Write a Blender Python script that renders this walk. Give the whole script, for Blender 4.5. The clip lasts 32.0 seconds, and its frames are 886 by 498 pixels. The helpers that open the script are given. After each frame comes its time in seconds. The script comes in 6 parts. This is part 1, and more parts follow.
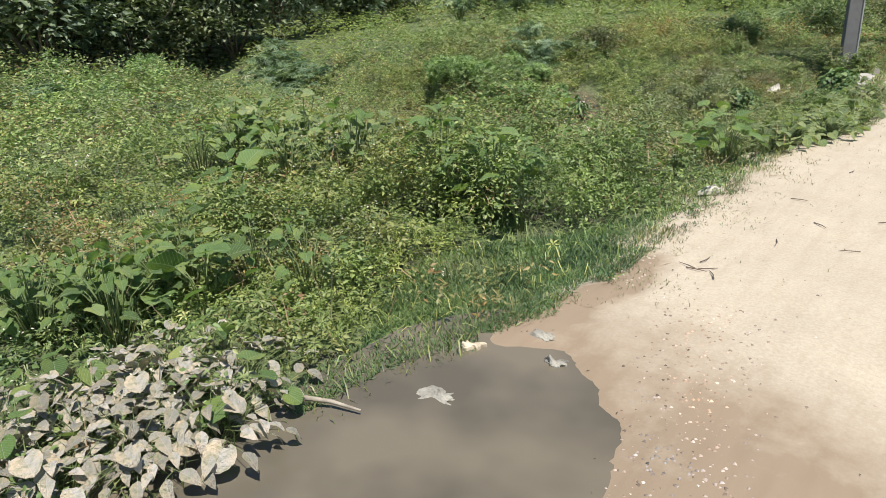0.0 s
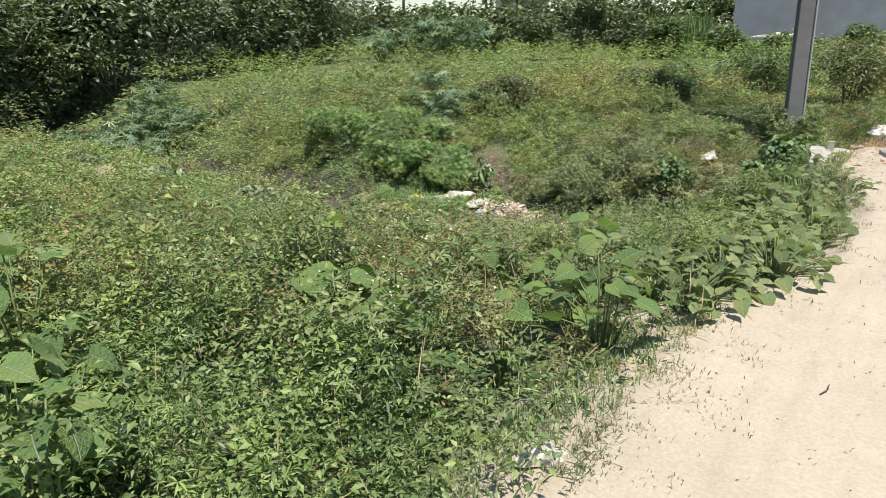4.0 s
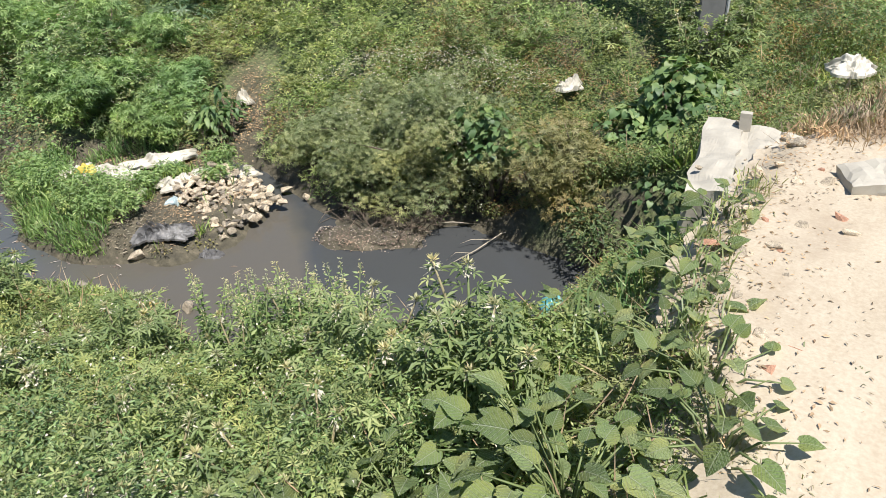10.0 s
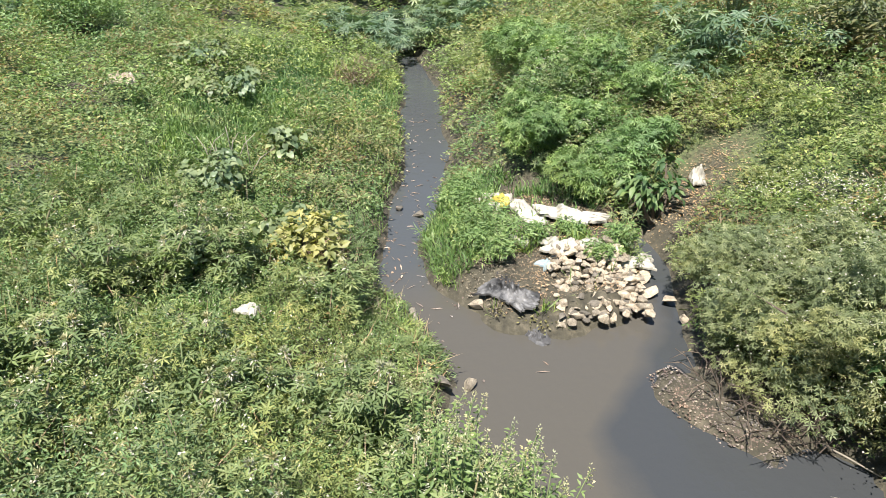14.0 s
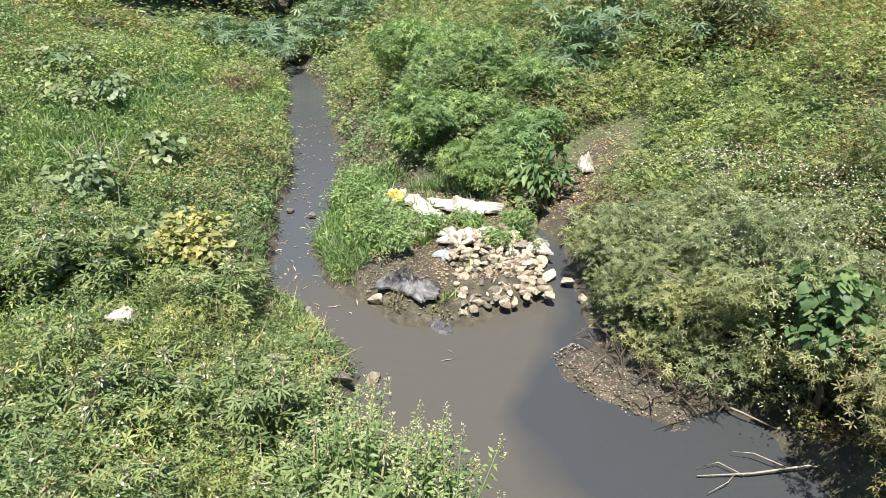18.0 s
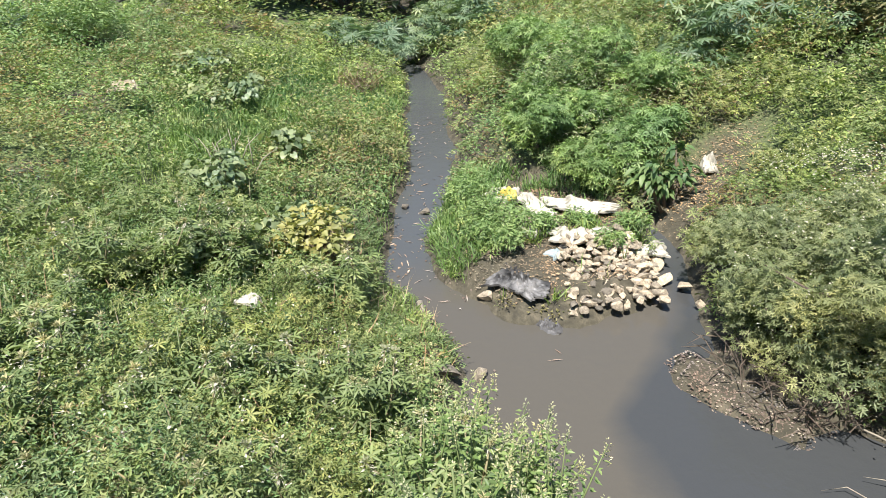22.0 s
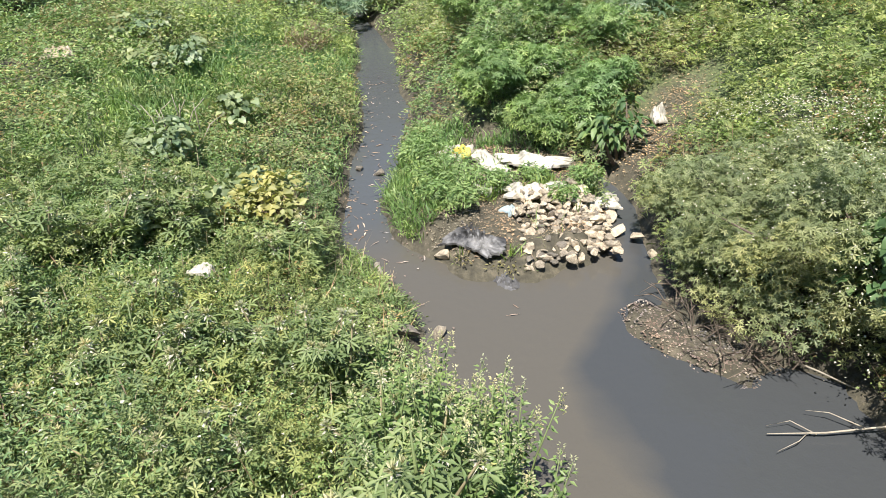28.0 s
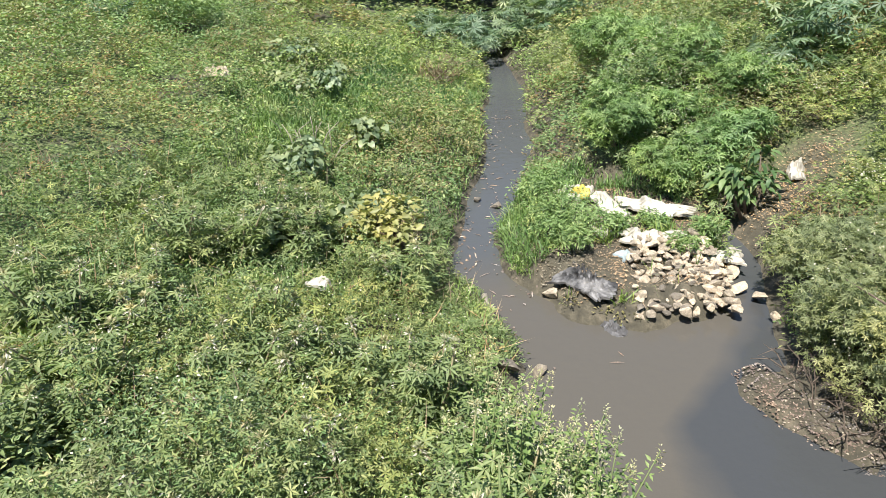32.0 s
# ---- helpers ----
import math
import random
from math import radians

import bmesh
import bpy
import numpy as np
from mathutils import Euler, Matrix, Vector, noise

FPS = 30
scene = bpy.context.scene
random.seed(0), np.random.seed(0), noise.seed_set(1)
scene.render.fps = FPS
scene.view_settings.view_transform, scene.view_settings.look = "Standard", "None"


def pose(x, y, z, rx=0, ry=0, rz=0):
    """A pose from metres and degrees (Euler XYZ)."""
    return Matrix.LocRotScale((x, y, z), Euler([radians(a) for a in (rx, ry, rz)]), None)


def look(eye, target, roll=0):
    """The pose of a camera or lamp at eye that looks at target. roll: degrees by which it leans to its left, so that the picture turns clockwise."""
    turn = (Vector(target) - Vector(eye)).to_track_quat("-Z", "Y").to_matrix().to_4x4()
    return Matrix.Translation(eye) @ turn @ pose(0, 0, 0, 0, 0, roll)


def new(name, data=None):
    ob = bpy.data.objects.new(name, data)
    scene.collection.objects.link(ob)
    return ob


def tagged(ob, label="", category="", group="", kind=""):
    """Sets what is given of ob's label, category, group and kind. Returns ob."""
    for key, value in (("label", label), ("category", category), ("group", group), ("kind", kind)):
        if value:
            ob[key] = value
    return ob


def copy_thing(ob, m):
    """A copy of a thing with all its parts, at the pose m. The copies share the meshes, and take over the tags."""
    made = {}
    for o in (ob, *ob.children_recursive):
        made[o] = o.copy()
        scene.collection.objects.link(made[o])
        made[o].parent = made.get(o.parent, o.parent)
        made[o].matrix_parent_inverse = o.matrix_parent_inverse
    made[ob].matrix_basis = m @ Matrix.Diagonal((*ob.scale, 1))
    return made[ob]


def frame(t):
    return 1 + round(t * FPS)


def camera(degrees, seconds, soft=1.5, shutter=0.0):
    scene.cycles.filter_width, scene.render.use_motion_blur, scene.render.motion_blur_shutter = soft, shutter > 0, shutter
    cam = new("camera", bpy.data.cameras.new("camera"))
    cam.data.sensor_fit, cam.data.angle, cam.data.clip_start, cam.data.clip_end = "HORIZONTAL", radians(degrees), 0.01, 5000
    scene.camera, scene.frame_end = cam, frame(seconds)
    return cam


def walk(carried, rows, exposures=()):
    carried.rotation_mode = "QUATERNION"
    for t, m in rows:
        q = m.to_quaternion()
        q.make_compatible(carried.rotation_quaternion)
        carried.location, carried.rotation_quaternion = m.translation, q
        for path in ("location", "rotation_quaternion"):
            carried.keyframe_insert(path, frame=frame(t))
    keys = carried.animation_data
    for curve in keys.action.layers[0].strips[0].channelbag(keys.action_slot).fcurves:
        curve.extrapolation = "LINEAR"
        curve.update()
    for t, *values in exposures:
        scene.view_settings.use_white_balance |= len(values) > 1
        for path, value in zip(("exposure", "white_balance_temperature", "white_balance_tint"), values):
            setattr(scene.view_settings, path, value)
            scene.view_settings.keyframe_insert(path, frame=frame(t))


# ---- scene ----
cam = camera(66.9, 32.0, soft=0.5)
PATH = [
    (0, look((0.188, -1.350, 1.638), (-0.784, -0.219, 1.056), -2.6)),
    (0.5, look((0.164, -0.929, 1.625), (-0.797, 0.226, 1.075), -0.1)),
    (1, look((0.030, -0.524, 1.590), (-0.899, 0.658, 1.045), -1.9)),
    (1.5, look((-0.111, -0.125, 1.584), (-0.993, 1.083, 1.015), -2.3)),
    (2, look((-0.175, 0.342, 1.572), (-1.123, 1.515, 1.038), -2.0)),
    (2.5, look((-0.286, 0.760, 1.566), (-1.243, 1.951, 1.093), -1.9)),
    (3, look((-0.382, 1.171, 1.571), (-1.302, 2.370, 1.044), -4.5)),
    (3.5, look((-0.385, 1.654, 1.574), (-1.266, 2.870, 1.023), -2.4)),
    (4, look((-0.534, 2.083, 1.564), (-1.442, 3.302, 1.062), -1.0)),
    (4.5, look((-0.656, 2.531, 1.554), (-1.466, 3.834, 1.101), -1.6)),
    (6.5, look((-1.258, 4.441, 1.479), (-2.219, 5.582, 0.902), -5.5)),
    (7, look((-1.394, 4.950, 1.480), (-2.361, 6.095, 0.918), -1.9)),
    (7.5, look((-1.373, 5.384, 1.532), (-2.294, 6.595, 1.038), -2.6)),
    (8, look((-1.282, 5.894, 1.550), (-2.207, 7.065, 0.974), -3.7)),
    (8.5, look((-1.309, 6.409, 1.545), (-2.159, 7.610, 0.915), -2.0)),
    (9, look((-1.174, 6.893, 1.565), (-1.896, 8.194, 0.975), -1.4)),
    (9.5, look((-1.034, 7.442, 1.618), (-1.862, 8.617, 0.917), -5.2)),
    (10, look((-1.036, 7.960, 1.612), (-1.801, 9.087, 0.773), -2.0)),
    (10.5, look((-0.922, 8.349, 1.634), (-1.718, 9.470, 0.815), -2.0)),
    (11, look((-0.896, 8.786, 1.662), (-1.846, 9.741, 0.799), -4.0)),
    (11.5, look((-1.055, 9.182, 1.655), (-2.061, 10.088, 0.802), 2.0)),
    (12, look((-1.122, 9.422, 1.652), (-2.322, 10.118, 0.856), 2.2)),
    (12.5, look((-1.130, 9.660, 1.562), (-2.458, 10.024, 0.750), 1.5)),
    (13, look((-1.220, 9.822, 1.621), (-2.504, 10.200, 0.745), -0.1)),
    (13.5, look((-1.351, 9.750, 1.632), (-2.685, 10.092, 0.816), 0.7)),
    (14, look((-1.411, 9.801, 1.664), (-2.808, 9.994, 0.907), -1.4)),
    (14.5, look((-1.444, 9.777, 1.586), (-3.229, 10.116, 0.750), 2.2)),
    (15, look((-1.409, 9.833, 1.546), (-3.106, 10.300, 0.596), 1.2)),
    (15.5, look((-1.438, 9.839, 1.526), (-3.032, 10.420, 0.468), 0.6)),
    (17.5, look((-1.457, 9.828, 1.378), (-3.159, 10.360, 0.471), 0.2)),
    (18, look((-1.455, 9.838, 1.369), (-3.158, 10.375, 0.468), -0.4)),
    (18.5, look((-1.458, 9.833, 1.372), (-3.194, 10.259, 0.474), -1.1)),
    (19, look((-1.439, 9.838, 1.380), (-3.185, 10.223, 0.485), -1.4)),
    (19.5, look((-1.455, 9.831, 1.363), (-3.193, 10.174, 0.435), -1.2)),
    (20, look((-1.441, 9.834, 1.371), (-3.190, 10.193, 0.470), -1.9)),
    (20.5, look((-1.435, 9.843, 1.378), (-3.185, 10.182, 0.471), -2.7)),
    (21, look((-1.437, 9.831, 1.370), (-3.187, 10.156, 0.458), -2.2)),
    (21.5, look((-1.446, 9.817, 1.377), (-3.207, 10.107, 0.473), -2.6)),
    (22, look((-1.424, 9.837, 1.383), (-3.199, 10.050, 0.486), -3.4)),
    (22.5, look((-1.432, 9.821, 1.378), (-3.209, 10.025, 0.485), -3.5)),
    (23, look((-1.451, 9.819, 1.374), (-3.220, 10.016, 0.462), -3.1)),
    (23.5, look((-1.454, 9.828, 1.370), (-3.232, 10.002, 0.470), -3.0)),
    (24, look((-1.444, 9.824, 1.386), (-3.236, 9.987, 0.513), -2.8)),
    (24.5, look((-1.432, 9.849, 1.390), (-3.201, 10.046, 0.477), -3.0)),
    (25, look((-1.431, 9.867, 1.365), (-3.127, 10.216, 0.363), -2.2)),
    (25.5, look((-1.429, 9.856, 1.375), (-3.122, 10.224, 0.377), -3.0)),
    (27.5, look((-1.428, 9.892, 1.384), (-3.130, 10.199, 0.379), -4.3)),
    (28, look((-1.415, 9.884, 1.383), (-3.114, 10.193, 0.374), -4.2)),
    (28.5, look((-1.412, 9.880, 1.377), (-3.118, 10.164, 0.372), -4.2)),
    (29, look((-1.415, 9.873, 1.381), (-3.125, 10.165, 0.386), -4.2)),
    (29.5, look((-1.394, 9.865, 1.386), (-3.124, 10.066, 0.402), -5.1)),
    (30.5, look((-1.393, 9.877, 1.391), (-3.123, 9.891, 0.388), -5.3)),
    (31, look((-1.376, 9.882, 1.394), (-3.125, 9.840, 0.425), -4.1)),
    (31.5, look((-1.387, 9.889, 1.395), (-3.150, 9.848, 0.452), -3.9)),
    (32, look((-1.372, 9.888, 1.412), (-3.155, 9.880, 0.506), -3.4)),
]
walk(cam, PATH, exposures=[(0, 0.45), (4.5, 0.5), (6.5, 0.94), (8.5, 0.91), (10, 0.62), (11.5, 0.58), (13, 0.86), (32, 0.87)])

# ---- sky, sun ----
SUN_AZ, SUN_EL = 118.0, 66.0      # degrees from +y towards +x, and above the horizon
world = bpy.data.worlds.new("sky_world")
scene.world = world
world.use_nodes = True
wn, wl = world.node_tree.nodes, world.node_tree.links
sky = wn.new("ShaderNodeTexSky")
sky.sky_type, sky.sun_disc = "NISHITA", False
sky.sun_elevation, sky.sun_rotation = radians(SUN_EL), radians(SUN_AZ)
sky.dust_density, sky.ozone_density = 0.1, 2.5
wl.new(sky.outputs[0], wn["Background"].inputs[0])
wn["Background"].inputs[1].default_value = 0.088

sun_data = bpy.data.lights.new("sun", "SUN")
sun_data.energy, sun_data.angle, sun_data.color = 4.9, radians(0.55), (1.0, 0.972, 0.945)
sun = new("sun", sun_data)
_az, _el = radians(SUN_AZ), radians(SUN_EL)
sun.matrix_world = look((math.sin(_az) * math.cos(_el) * 50, math.cos(_az) * math.cos(_el) * 50, math.sin(_el) * 50), (0, 0, 0))

# ---- materials ----


def material(name):
    m = bpy.data.materials.new(name)
    m.use_nodes = True
    t = m.node_tree
    return m, t.nodes, t.links, t.nodes["Principled BSDF"]


def ramp(nodes, stops):
    r = nodes.new("ShaderNodeValToRGB")
    e = r.color_ramp.elements
    while len(e) < len(stops):
        e.new(0.5)
    for el, (p, c) in zip(e, stops):
        el.position, el.color = p, (*c, 1)
    return r


def noise_node(nodes, links, scale, detail=4.0, rough=0.55, coord="Object"):
    tc = nodes.new("ShaderNodeTexCoord")
    n = nodes.new("ShaderNodeTexNoise")
    n.inputs["Scale"].default_value, n.inputs["Detail"].default_value, n.inputs["Roughness"].default_value = scale, detail, rough
    links.new(tc.outputs[coord], n.inputs["Vector"])
    return n


def mix(nodes, links, a, b, fac, blend="MIX"):
    x = nodes.new("ShaderNodeMix")
    x.data_type, x.blend_type = "RGBA", blend
    for sock, v in ((x.inputs[0], fac), (x.inputs[6], a), (x.inputs[7], b)):
        if hasattr(v, "is_linked"):
            links.new(v, sock)
        elif isinstance(v, tuple):
            sock.default_value = (*v, 1)
        else:
            sock.default_value = v
    return x.outputs[2]


def bump(nodes, links, bsdf, height, strength=0.4, distance=0.02):
    b = nodes.new("ShaderNodeBump")
    b.inputs["Strength"].default_value, b.inputs["Distance"].default_value = strength, distance
    links.new(height, b.inputs["Height"])
    links.new(b.outputs[0], bsdf.inputs["Normal"])


def leaf_material(name, fresh, yellow, dry, dry_at=0.62, patch=0.5, gloss=0.5, glow=0.3, single=False, rib=0.45):
    """Leaves: colour varies from leaf to leaf, and in patches over the ground; light shines through."""
    m, nd, lk, p = material(name)
    fresh, yellow = ((c[0] * 1.09, c[1], c[2] * 1.1) for c in (fresh, yellow))
    geo = nd.new("ShaderNodeNewGeometry")
    r = ramp(nd, [(0.0, tuple(c * 0.62 for c in fresh)), (0.45, fresh), (0.85, tuple(0.5 * (a + b) for a, b in zip(fresh, yellow))), (1.0, yellow)])
    oi = nd.new("ShaderNodeObjectInfo")
    lk.new(oi.outputs["Random"] if single else geo.outputs["Random Per Island"], r.inputs[0])
    n = noise_node(nd, lk, patch, 5.0, 0.6)
    pr = ramp(nd, [(dry_at - 0.1, (0, 0, 0)), (dry_at + 0.1, (1, 1, 1))])
    lk.new(n.outputs["Fac"], pr.inputs[0])
    n2 = noise_node(nd, lk, patch * 0.37, 3.0, 0.5)
    hr = ramp(nd, [(0.35, (0.8, 0.9, 0.95)), (0.65, (1.18, 1.08, 0.85))])
    lk.new(n2.outputs["Fac"], hr.inputs[0])
    mul = nd.new("ShaderNodeMath")
    mul.operation = "MULTIPLY"
    mul.inputs[1].default_value = 0.75
    lk.new(pr.outputs[0], mul.inputs[0])
    c = mix(nd, lk, r.outputs[0], hr.outputs[0], 1.0, "MULTIPLY")
    # from plant to plant
    n3 = noise_node(nd, lk, 3.2 if not single else 1.0, 2.0, 0.5)
    pl = ramp(nd, [(0.36, (0.74, 0.8, 0.78)), (0.5, (1.0, 1.0, 1.0)), (0.64, (1.28, 1.22, 1.14))])
    lk.new(n3.outputs["Fac"], pl.inputs[0])
    c = mix(nd, lk, c, pl.outputs[0], 0.0 if single else 1.0, "MULTIPLY")
    c = mix(nd, lk, c, dry, mul.outputs[0])
    if single:
        # midrib and side veins
        tv = nd.new("ShaderNodeTexCoord")
        sp = nd.new("ShaderNodeSeparateXYZ")
        lk.new(tv.outputs["Object"], sp.inputs[0])
        ab = nd.new("ShaderNodeMath")
        ab.operation = "ABSOLUTE"
        lk.new(sp.outputs[1], ab.inputs[0])
        off = nd.new("ShaderNodeMath")
        off.operation = "MULTIPLY_ADD"
        off.inputs[1].default_value = -0.85
        lk.new(ab.outputs[0], off.inputs[0])
        lk.new(sp.outputs[0], off.inputs[2])
        sn = nd.new("ShaderNodeMath")
        sn.operation = "MULTIPLY"
        sn.inputs[1].default_value = 44.0
        lk.new(off.outputs[0], sn.inputs[0])
        si = nd.new("ShaderNodeMath")
        si.operation = "SINE"
        lk.new(sn.outputs[0], si.inputs[0])
        sr = ramp(nd, [(0.86, (0, 0, 0)), (1.0, (1, 1, 1))])
        lk.new(si.outputs[0], sr.inputs[0])
        mr = ramp(nd, [(0.008, (1, 1, 1)), (0.022, (0, 0, 0))])
        lk.new(ab.outputs[0], mr.inputs[0])
        veins = mix(nd, lk, sr.outputs[0], mr.outputs[0], 1.0, "LIGHTEN")
        vf = nd.new("ShaderNodeMath")
        vf.operation = "MULTIPLY"
        vf.inputs[1].default_value = rib
        lk.new(veins, vf.inputs[0])
        c = mix(nd, lk, c, tuple(0.35 + 0.65 * a for a in yellow), vf.outputs[0])
        bn = noise_node(nd, lk, 9.0, 3.0, 0.6)
        bs = nd.new("ShaderNodeMath")
        bs.operation = "SUBTRACT"
        lk.new(bn.outputs["Fac"], bs.inputs[0])
        lk.new(vf.outputs[0], bs.inputs[1])
        bump(nd, lk, p, bs.outputs[0], 0.7, 0.03)
    lk.new(c, p.inputs["Base Color"])
    p.inputs["Roughness"].default_value = gloss
    p.inputs["Specular IOR Level"].default_value = 0.5
    tr = nd.new("ShaderNodeBsdfTranslucent")
    tc = mix(nd, lk, c, (1.02, 1.18, 0.65), 1.0, "MULTIPLY")
    lk.new(tc, tr.inputs[0])
    ms = nd.new("ShaderNodeMixShader")
    ms.inputs[0].default_value = glow
    lk.new(p.outputs[0], ms.inputs[1])
    lk.new(tr.outputs[0], ms.inputs[2])
    lk.new(ms.outputs[0], nd["Material Output"].inputs["Surface"])
    return m


def plain(name, colour, rough=0.7, var=0.25, scale=8.0, relief=0.3, metal=0.0, spread=0.0):
    m, nd, lk, p = material(name)
    n = noise_node(nd, lk, scale, 6.0, 0.6)
    n2 = noise_node(nd, lk, scale * 0.13, 3.0, 0.5)
    r = ramp(nd, [(0.3, tuple(c * (1 - var) for c in colour)), (0.7, tuple(min(1, c * (1 + var)) for c in colour))])
    lk.new(n.outputs["Fac"], r.inputs[0])
    r2 = ramp(nd, [(0.35, (1 - var,) * 3), (0.65, (1 + var * 0.5,) * 3)])
    lk.new(n2.outputs["Fac"], r2.inputs[0])
    c = mix(nd, lk, r.outputs[0], r2.outputs[0], 1.0, "MULTIPLY")
    if spread:
        oi = nd.new("ShaderNodeObjectInfo")
        r3 = ramp(nd, [(0.0, (1 - spread,) * 3), (1.0, (1 + spread * 0.6, 1 + spread * 0.5, 1 + spread * 0.4))])
        lk.new(oi.outputs["Random"], r3.inputs[0])
        c = mix(nd, lk, c, r3.outputs[0], 1.0, "MULTIPLY")
    lk.new(c, p.inputs["Base Color"])
    p.inputs["Roughness"].default_value, p.inputs["Metallic"].default_value = rough, metal
    if relief:
        bump(nd, lk, p, n.outputs["Fac"], relief, 0.02)
    return m


M_WEED = leaf_material("weed_leaf", (0.17, 0.262, 0.078), (0.3, 0.37, 0.13), (0.299, 0.199, 0.097), 0.60)
M_WEED_DARK = leaf_material("shrub_leaf", (0.092, 0.161, 0.056), (0.276, 0.306, 0.121), (0.239, 0.168, 0.101), 0.66)
M_BUSH = leaf_material("bank_bush_leaf", (0.131, 0.172, 0.070), (0.337, 0.319, 0.158), (0.230, 0.153, 0.097), 0.62, 0.8)
M_FIELD = leaf_material("field_leaf", (0.2, 0.315, 0.1), (0.4, 0.49, 0.19), (0.3, 0.24, 0.1), 0.62, 0.5)
M_OLIVE = leaf_material("olive_leaf", (0.218, 0.262, 0.112), (0.41, 0.425, 0.205), (0.291, 0.204, 0.092), 0.6, 0.7)
M_GRASS = leaf_material("grass_blade", (0.108, 0.195, 0.06), (0.27, 0.33, 0.12), (0.307, 0.229, 0.140), 0.66, 0.8)
M_WEEDGRASS = leaf_material("weed_grass", (0.195, 0.285, 0.09), (0.42, 0.45, 0.18), (0.33, 0.26, 0.14), 0.6, 1.2)
M_BANKGRASS = leaf_material("bank_grass", (0.15, 0.27, 0.075), (0.31, 0.41, 0.14), (0.33, 0.28, 0.14), 0.68, 0.8)
M_TURF = leaf_material("turf_blade", (0.085, 0.165, 0.06), (0.15, 0.225, 0.085), (0.26, 0.25, 0.13), 0.66, 0.9)
M_FRINGE = leaf_material("dry_grass_blade", (0.15, 0.2, 0.09), (0.3, 0.32, 0.17), (0.36, 0.3, 0.18), 0.55, 1.4)
M_LIME = leaf_material("lime_leaf", (0.2, 0.3, 0.085), (0.32, 0.4, 0.14), (0.33, 0.3, 0.14), 0.74, 1.0)
M_LUSH = leaf_material("lush_leaf", (0.2, 0.325, 0.1), (0.37, 0.48, 0.19), (0.3, 0.24, 0.1), 0.7, 0.6)
M_MEADOW = leaf_material("meadow_grass", (0.18, 0.27, 0.08), (0.28, 0.36, 0.125), (0.25, 0.23, 0.11), 0.62, 0.3)
M_BROAD = leaf_material("broad_leaf", (0.16, 0.27, 0.065), (0.29, 0.38, 0.12), (0.2, 0.2, 0.08), 0.72, 1.5, 0.58, 0.35, True)
M_VINE = leaf_material("vine_leaf", (0.108, 0.198, 0.066), (0.240, 0.324, 0.120), (0.180, 0.192, 0.084), 0.75, 1.5, 0.52, 0.3)
M_PALEVINE = leaf_material("pale_vine_leaf", (0.22, 0.29, 0.13), (0.4, 0.45, 0.22), (0.28, 0.27, 0.13), 0.74, 1.5, 0.45, 0.28)
M_HEART = leaf_material("heart_leaf", (0.2, 0.28, 0.09), (0.36, 0.42, 0.17), (0.28, 0.25, 0.12), 0.72, 1.5, 0.55, 0.32, True)
M_CLEOME = leaf_material("spider_weed_leaf", (0.215, 0.29, 0.1), (0.38, 0.425, 0.18), (0.307, 0.242, 0.140), 0.68, 1.0, 0.62, 0.3)
M_DUSTY = leaf_material("dusty_leaf", (0.43, 0.4, 0.295), (0.62, 0.57, 0.45), (0.240, 0.248, 0.135), 0.56, 3.5, 0.8, 0.1, True, 0.12)
M_BUSHPALE = leaf_material("pond_bush_leaf", (0.22, 0.275, 0.12), (0.38, 0.42, 0.21), (0.31, 0.26, 0.12), 0.68, 0.8, 0.55)
M_RUSSETBUSH = leaf_material("withering_bush_leaf", (0.255, 0.255, 0.1), (0.42, 0.39, 0.18), (0.31, 0.2, 0.1), 0.57, 0.9)
M_RUSSET = leaf_material("russet_leaf", (0.27, 0.2, 0.085), (0.42, 0.37, 0.15), (0.276, 0.149, 0.066), 0.58, 0.9)
M_YELLOWLEAF = leaf_material("yellow_leaf", (0.38, 0.38, 0.12), (0.55, 0.5, 0.19), (0.3, 0.2, 0.09), 0.66, 1.5)
M_CASTOR_DARK = leaf_material("tree_leaf_pale", (0.15, 0.2, 0.11), (0.3, 0.36, 0.22), (0.12, 0.14, 0.06), 0.7, 0.4)
M_TREE = leaf_material("tree_leaf", (0.1, 0.14, 0.06), (0.24, 0.28, 0.14), (0.13, 0.11, 0.055), 0.66, 0.25)
M_CASTOR = leaf_material("castor_leaf", (0.156, 0.247, 0.130), (0.312, 0.390, 0.221), (0.156, 0.195, 0.091), 0.7, 0.4)
M_PALM = leaf_material("palm_frond", (0.071, 0.093, 0.041), (0.201, 0.176, 0.095), (0.236, 0.157, 0.095), 0.62, 0.4)
M_FLOWER = plain("white_petal", (0.5, 0.46, 0.34), 0.7, 0.1, 30.0, 0.0)
M_STEM = plain("green_stem", (0.16, 0.2, 0.07), 0.6, 0.25, 12.0, 0.0)
M_BARK = plain("bark", (0.16, 0.12, 0.085), 0.9, 0.35, 9.0, 0.8)
M_DRYWOOD = plain("dry_twig", (0.42, 0.36, 0.27), 0.85, 0.3, 14.0, 0.4)
M_POLE = plain("pole_concrete", (0.15, 0.145, 0.135), 0.85, 0.16, 5.0, 0.25)
M_POLE_EDGE = plain("pole_light_concrete", (0.38, 0.375, 0.355), 0.85, 0.16, 5.0, 0.25)
M_WALL = plain("grey_render", (0.2, 0.212, 0.232), 0.9, 0.12, 1.2, 0.15)
M_RUBBLE = plain("lime_rubble", (0.6, 0.5, 0.36), 0.9, 0.32, 14.0, 0.7, 0.0, 0.4)
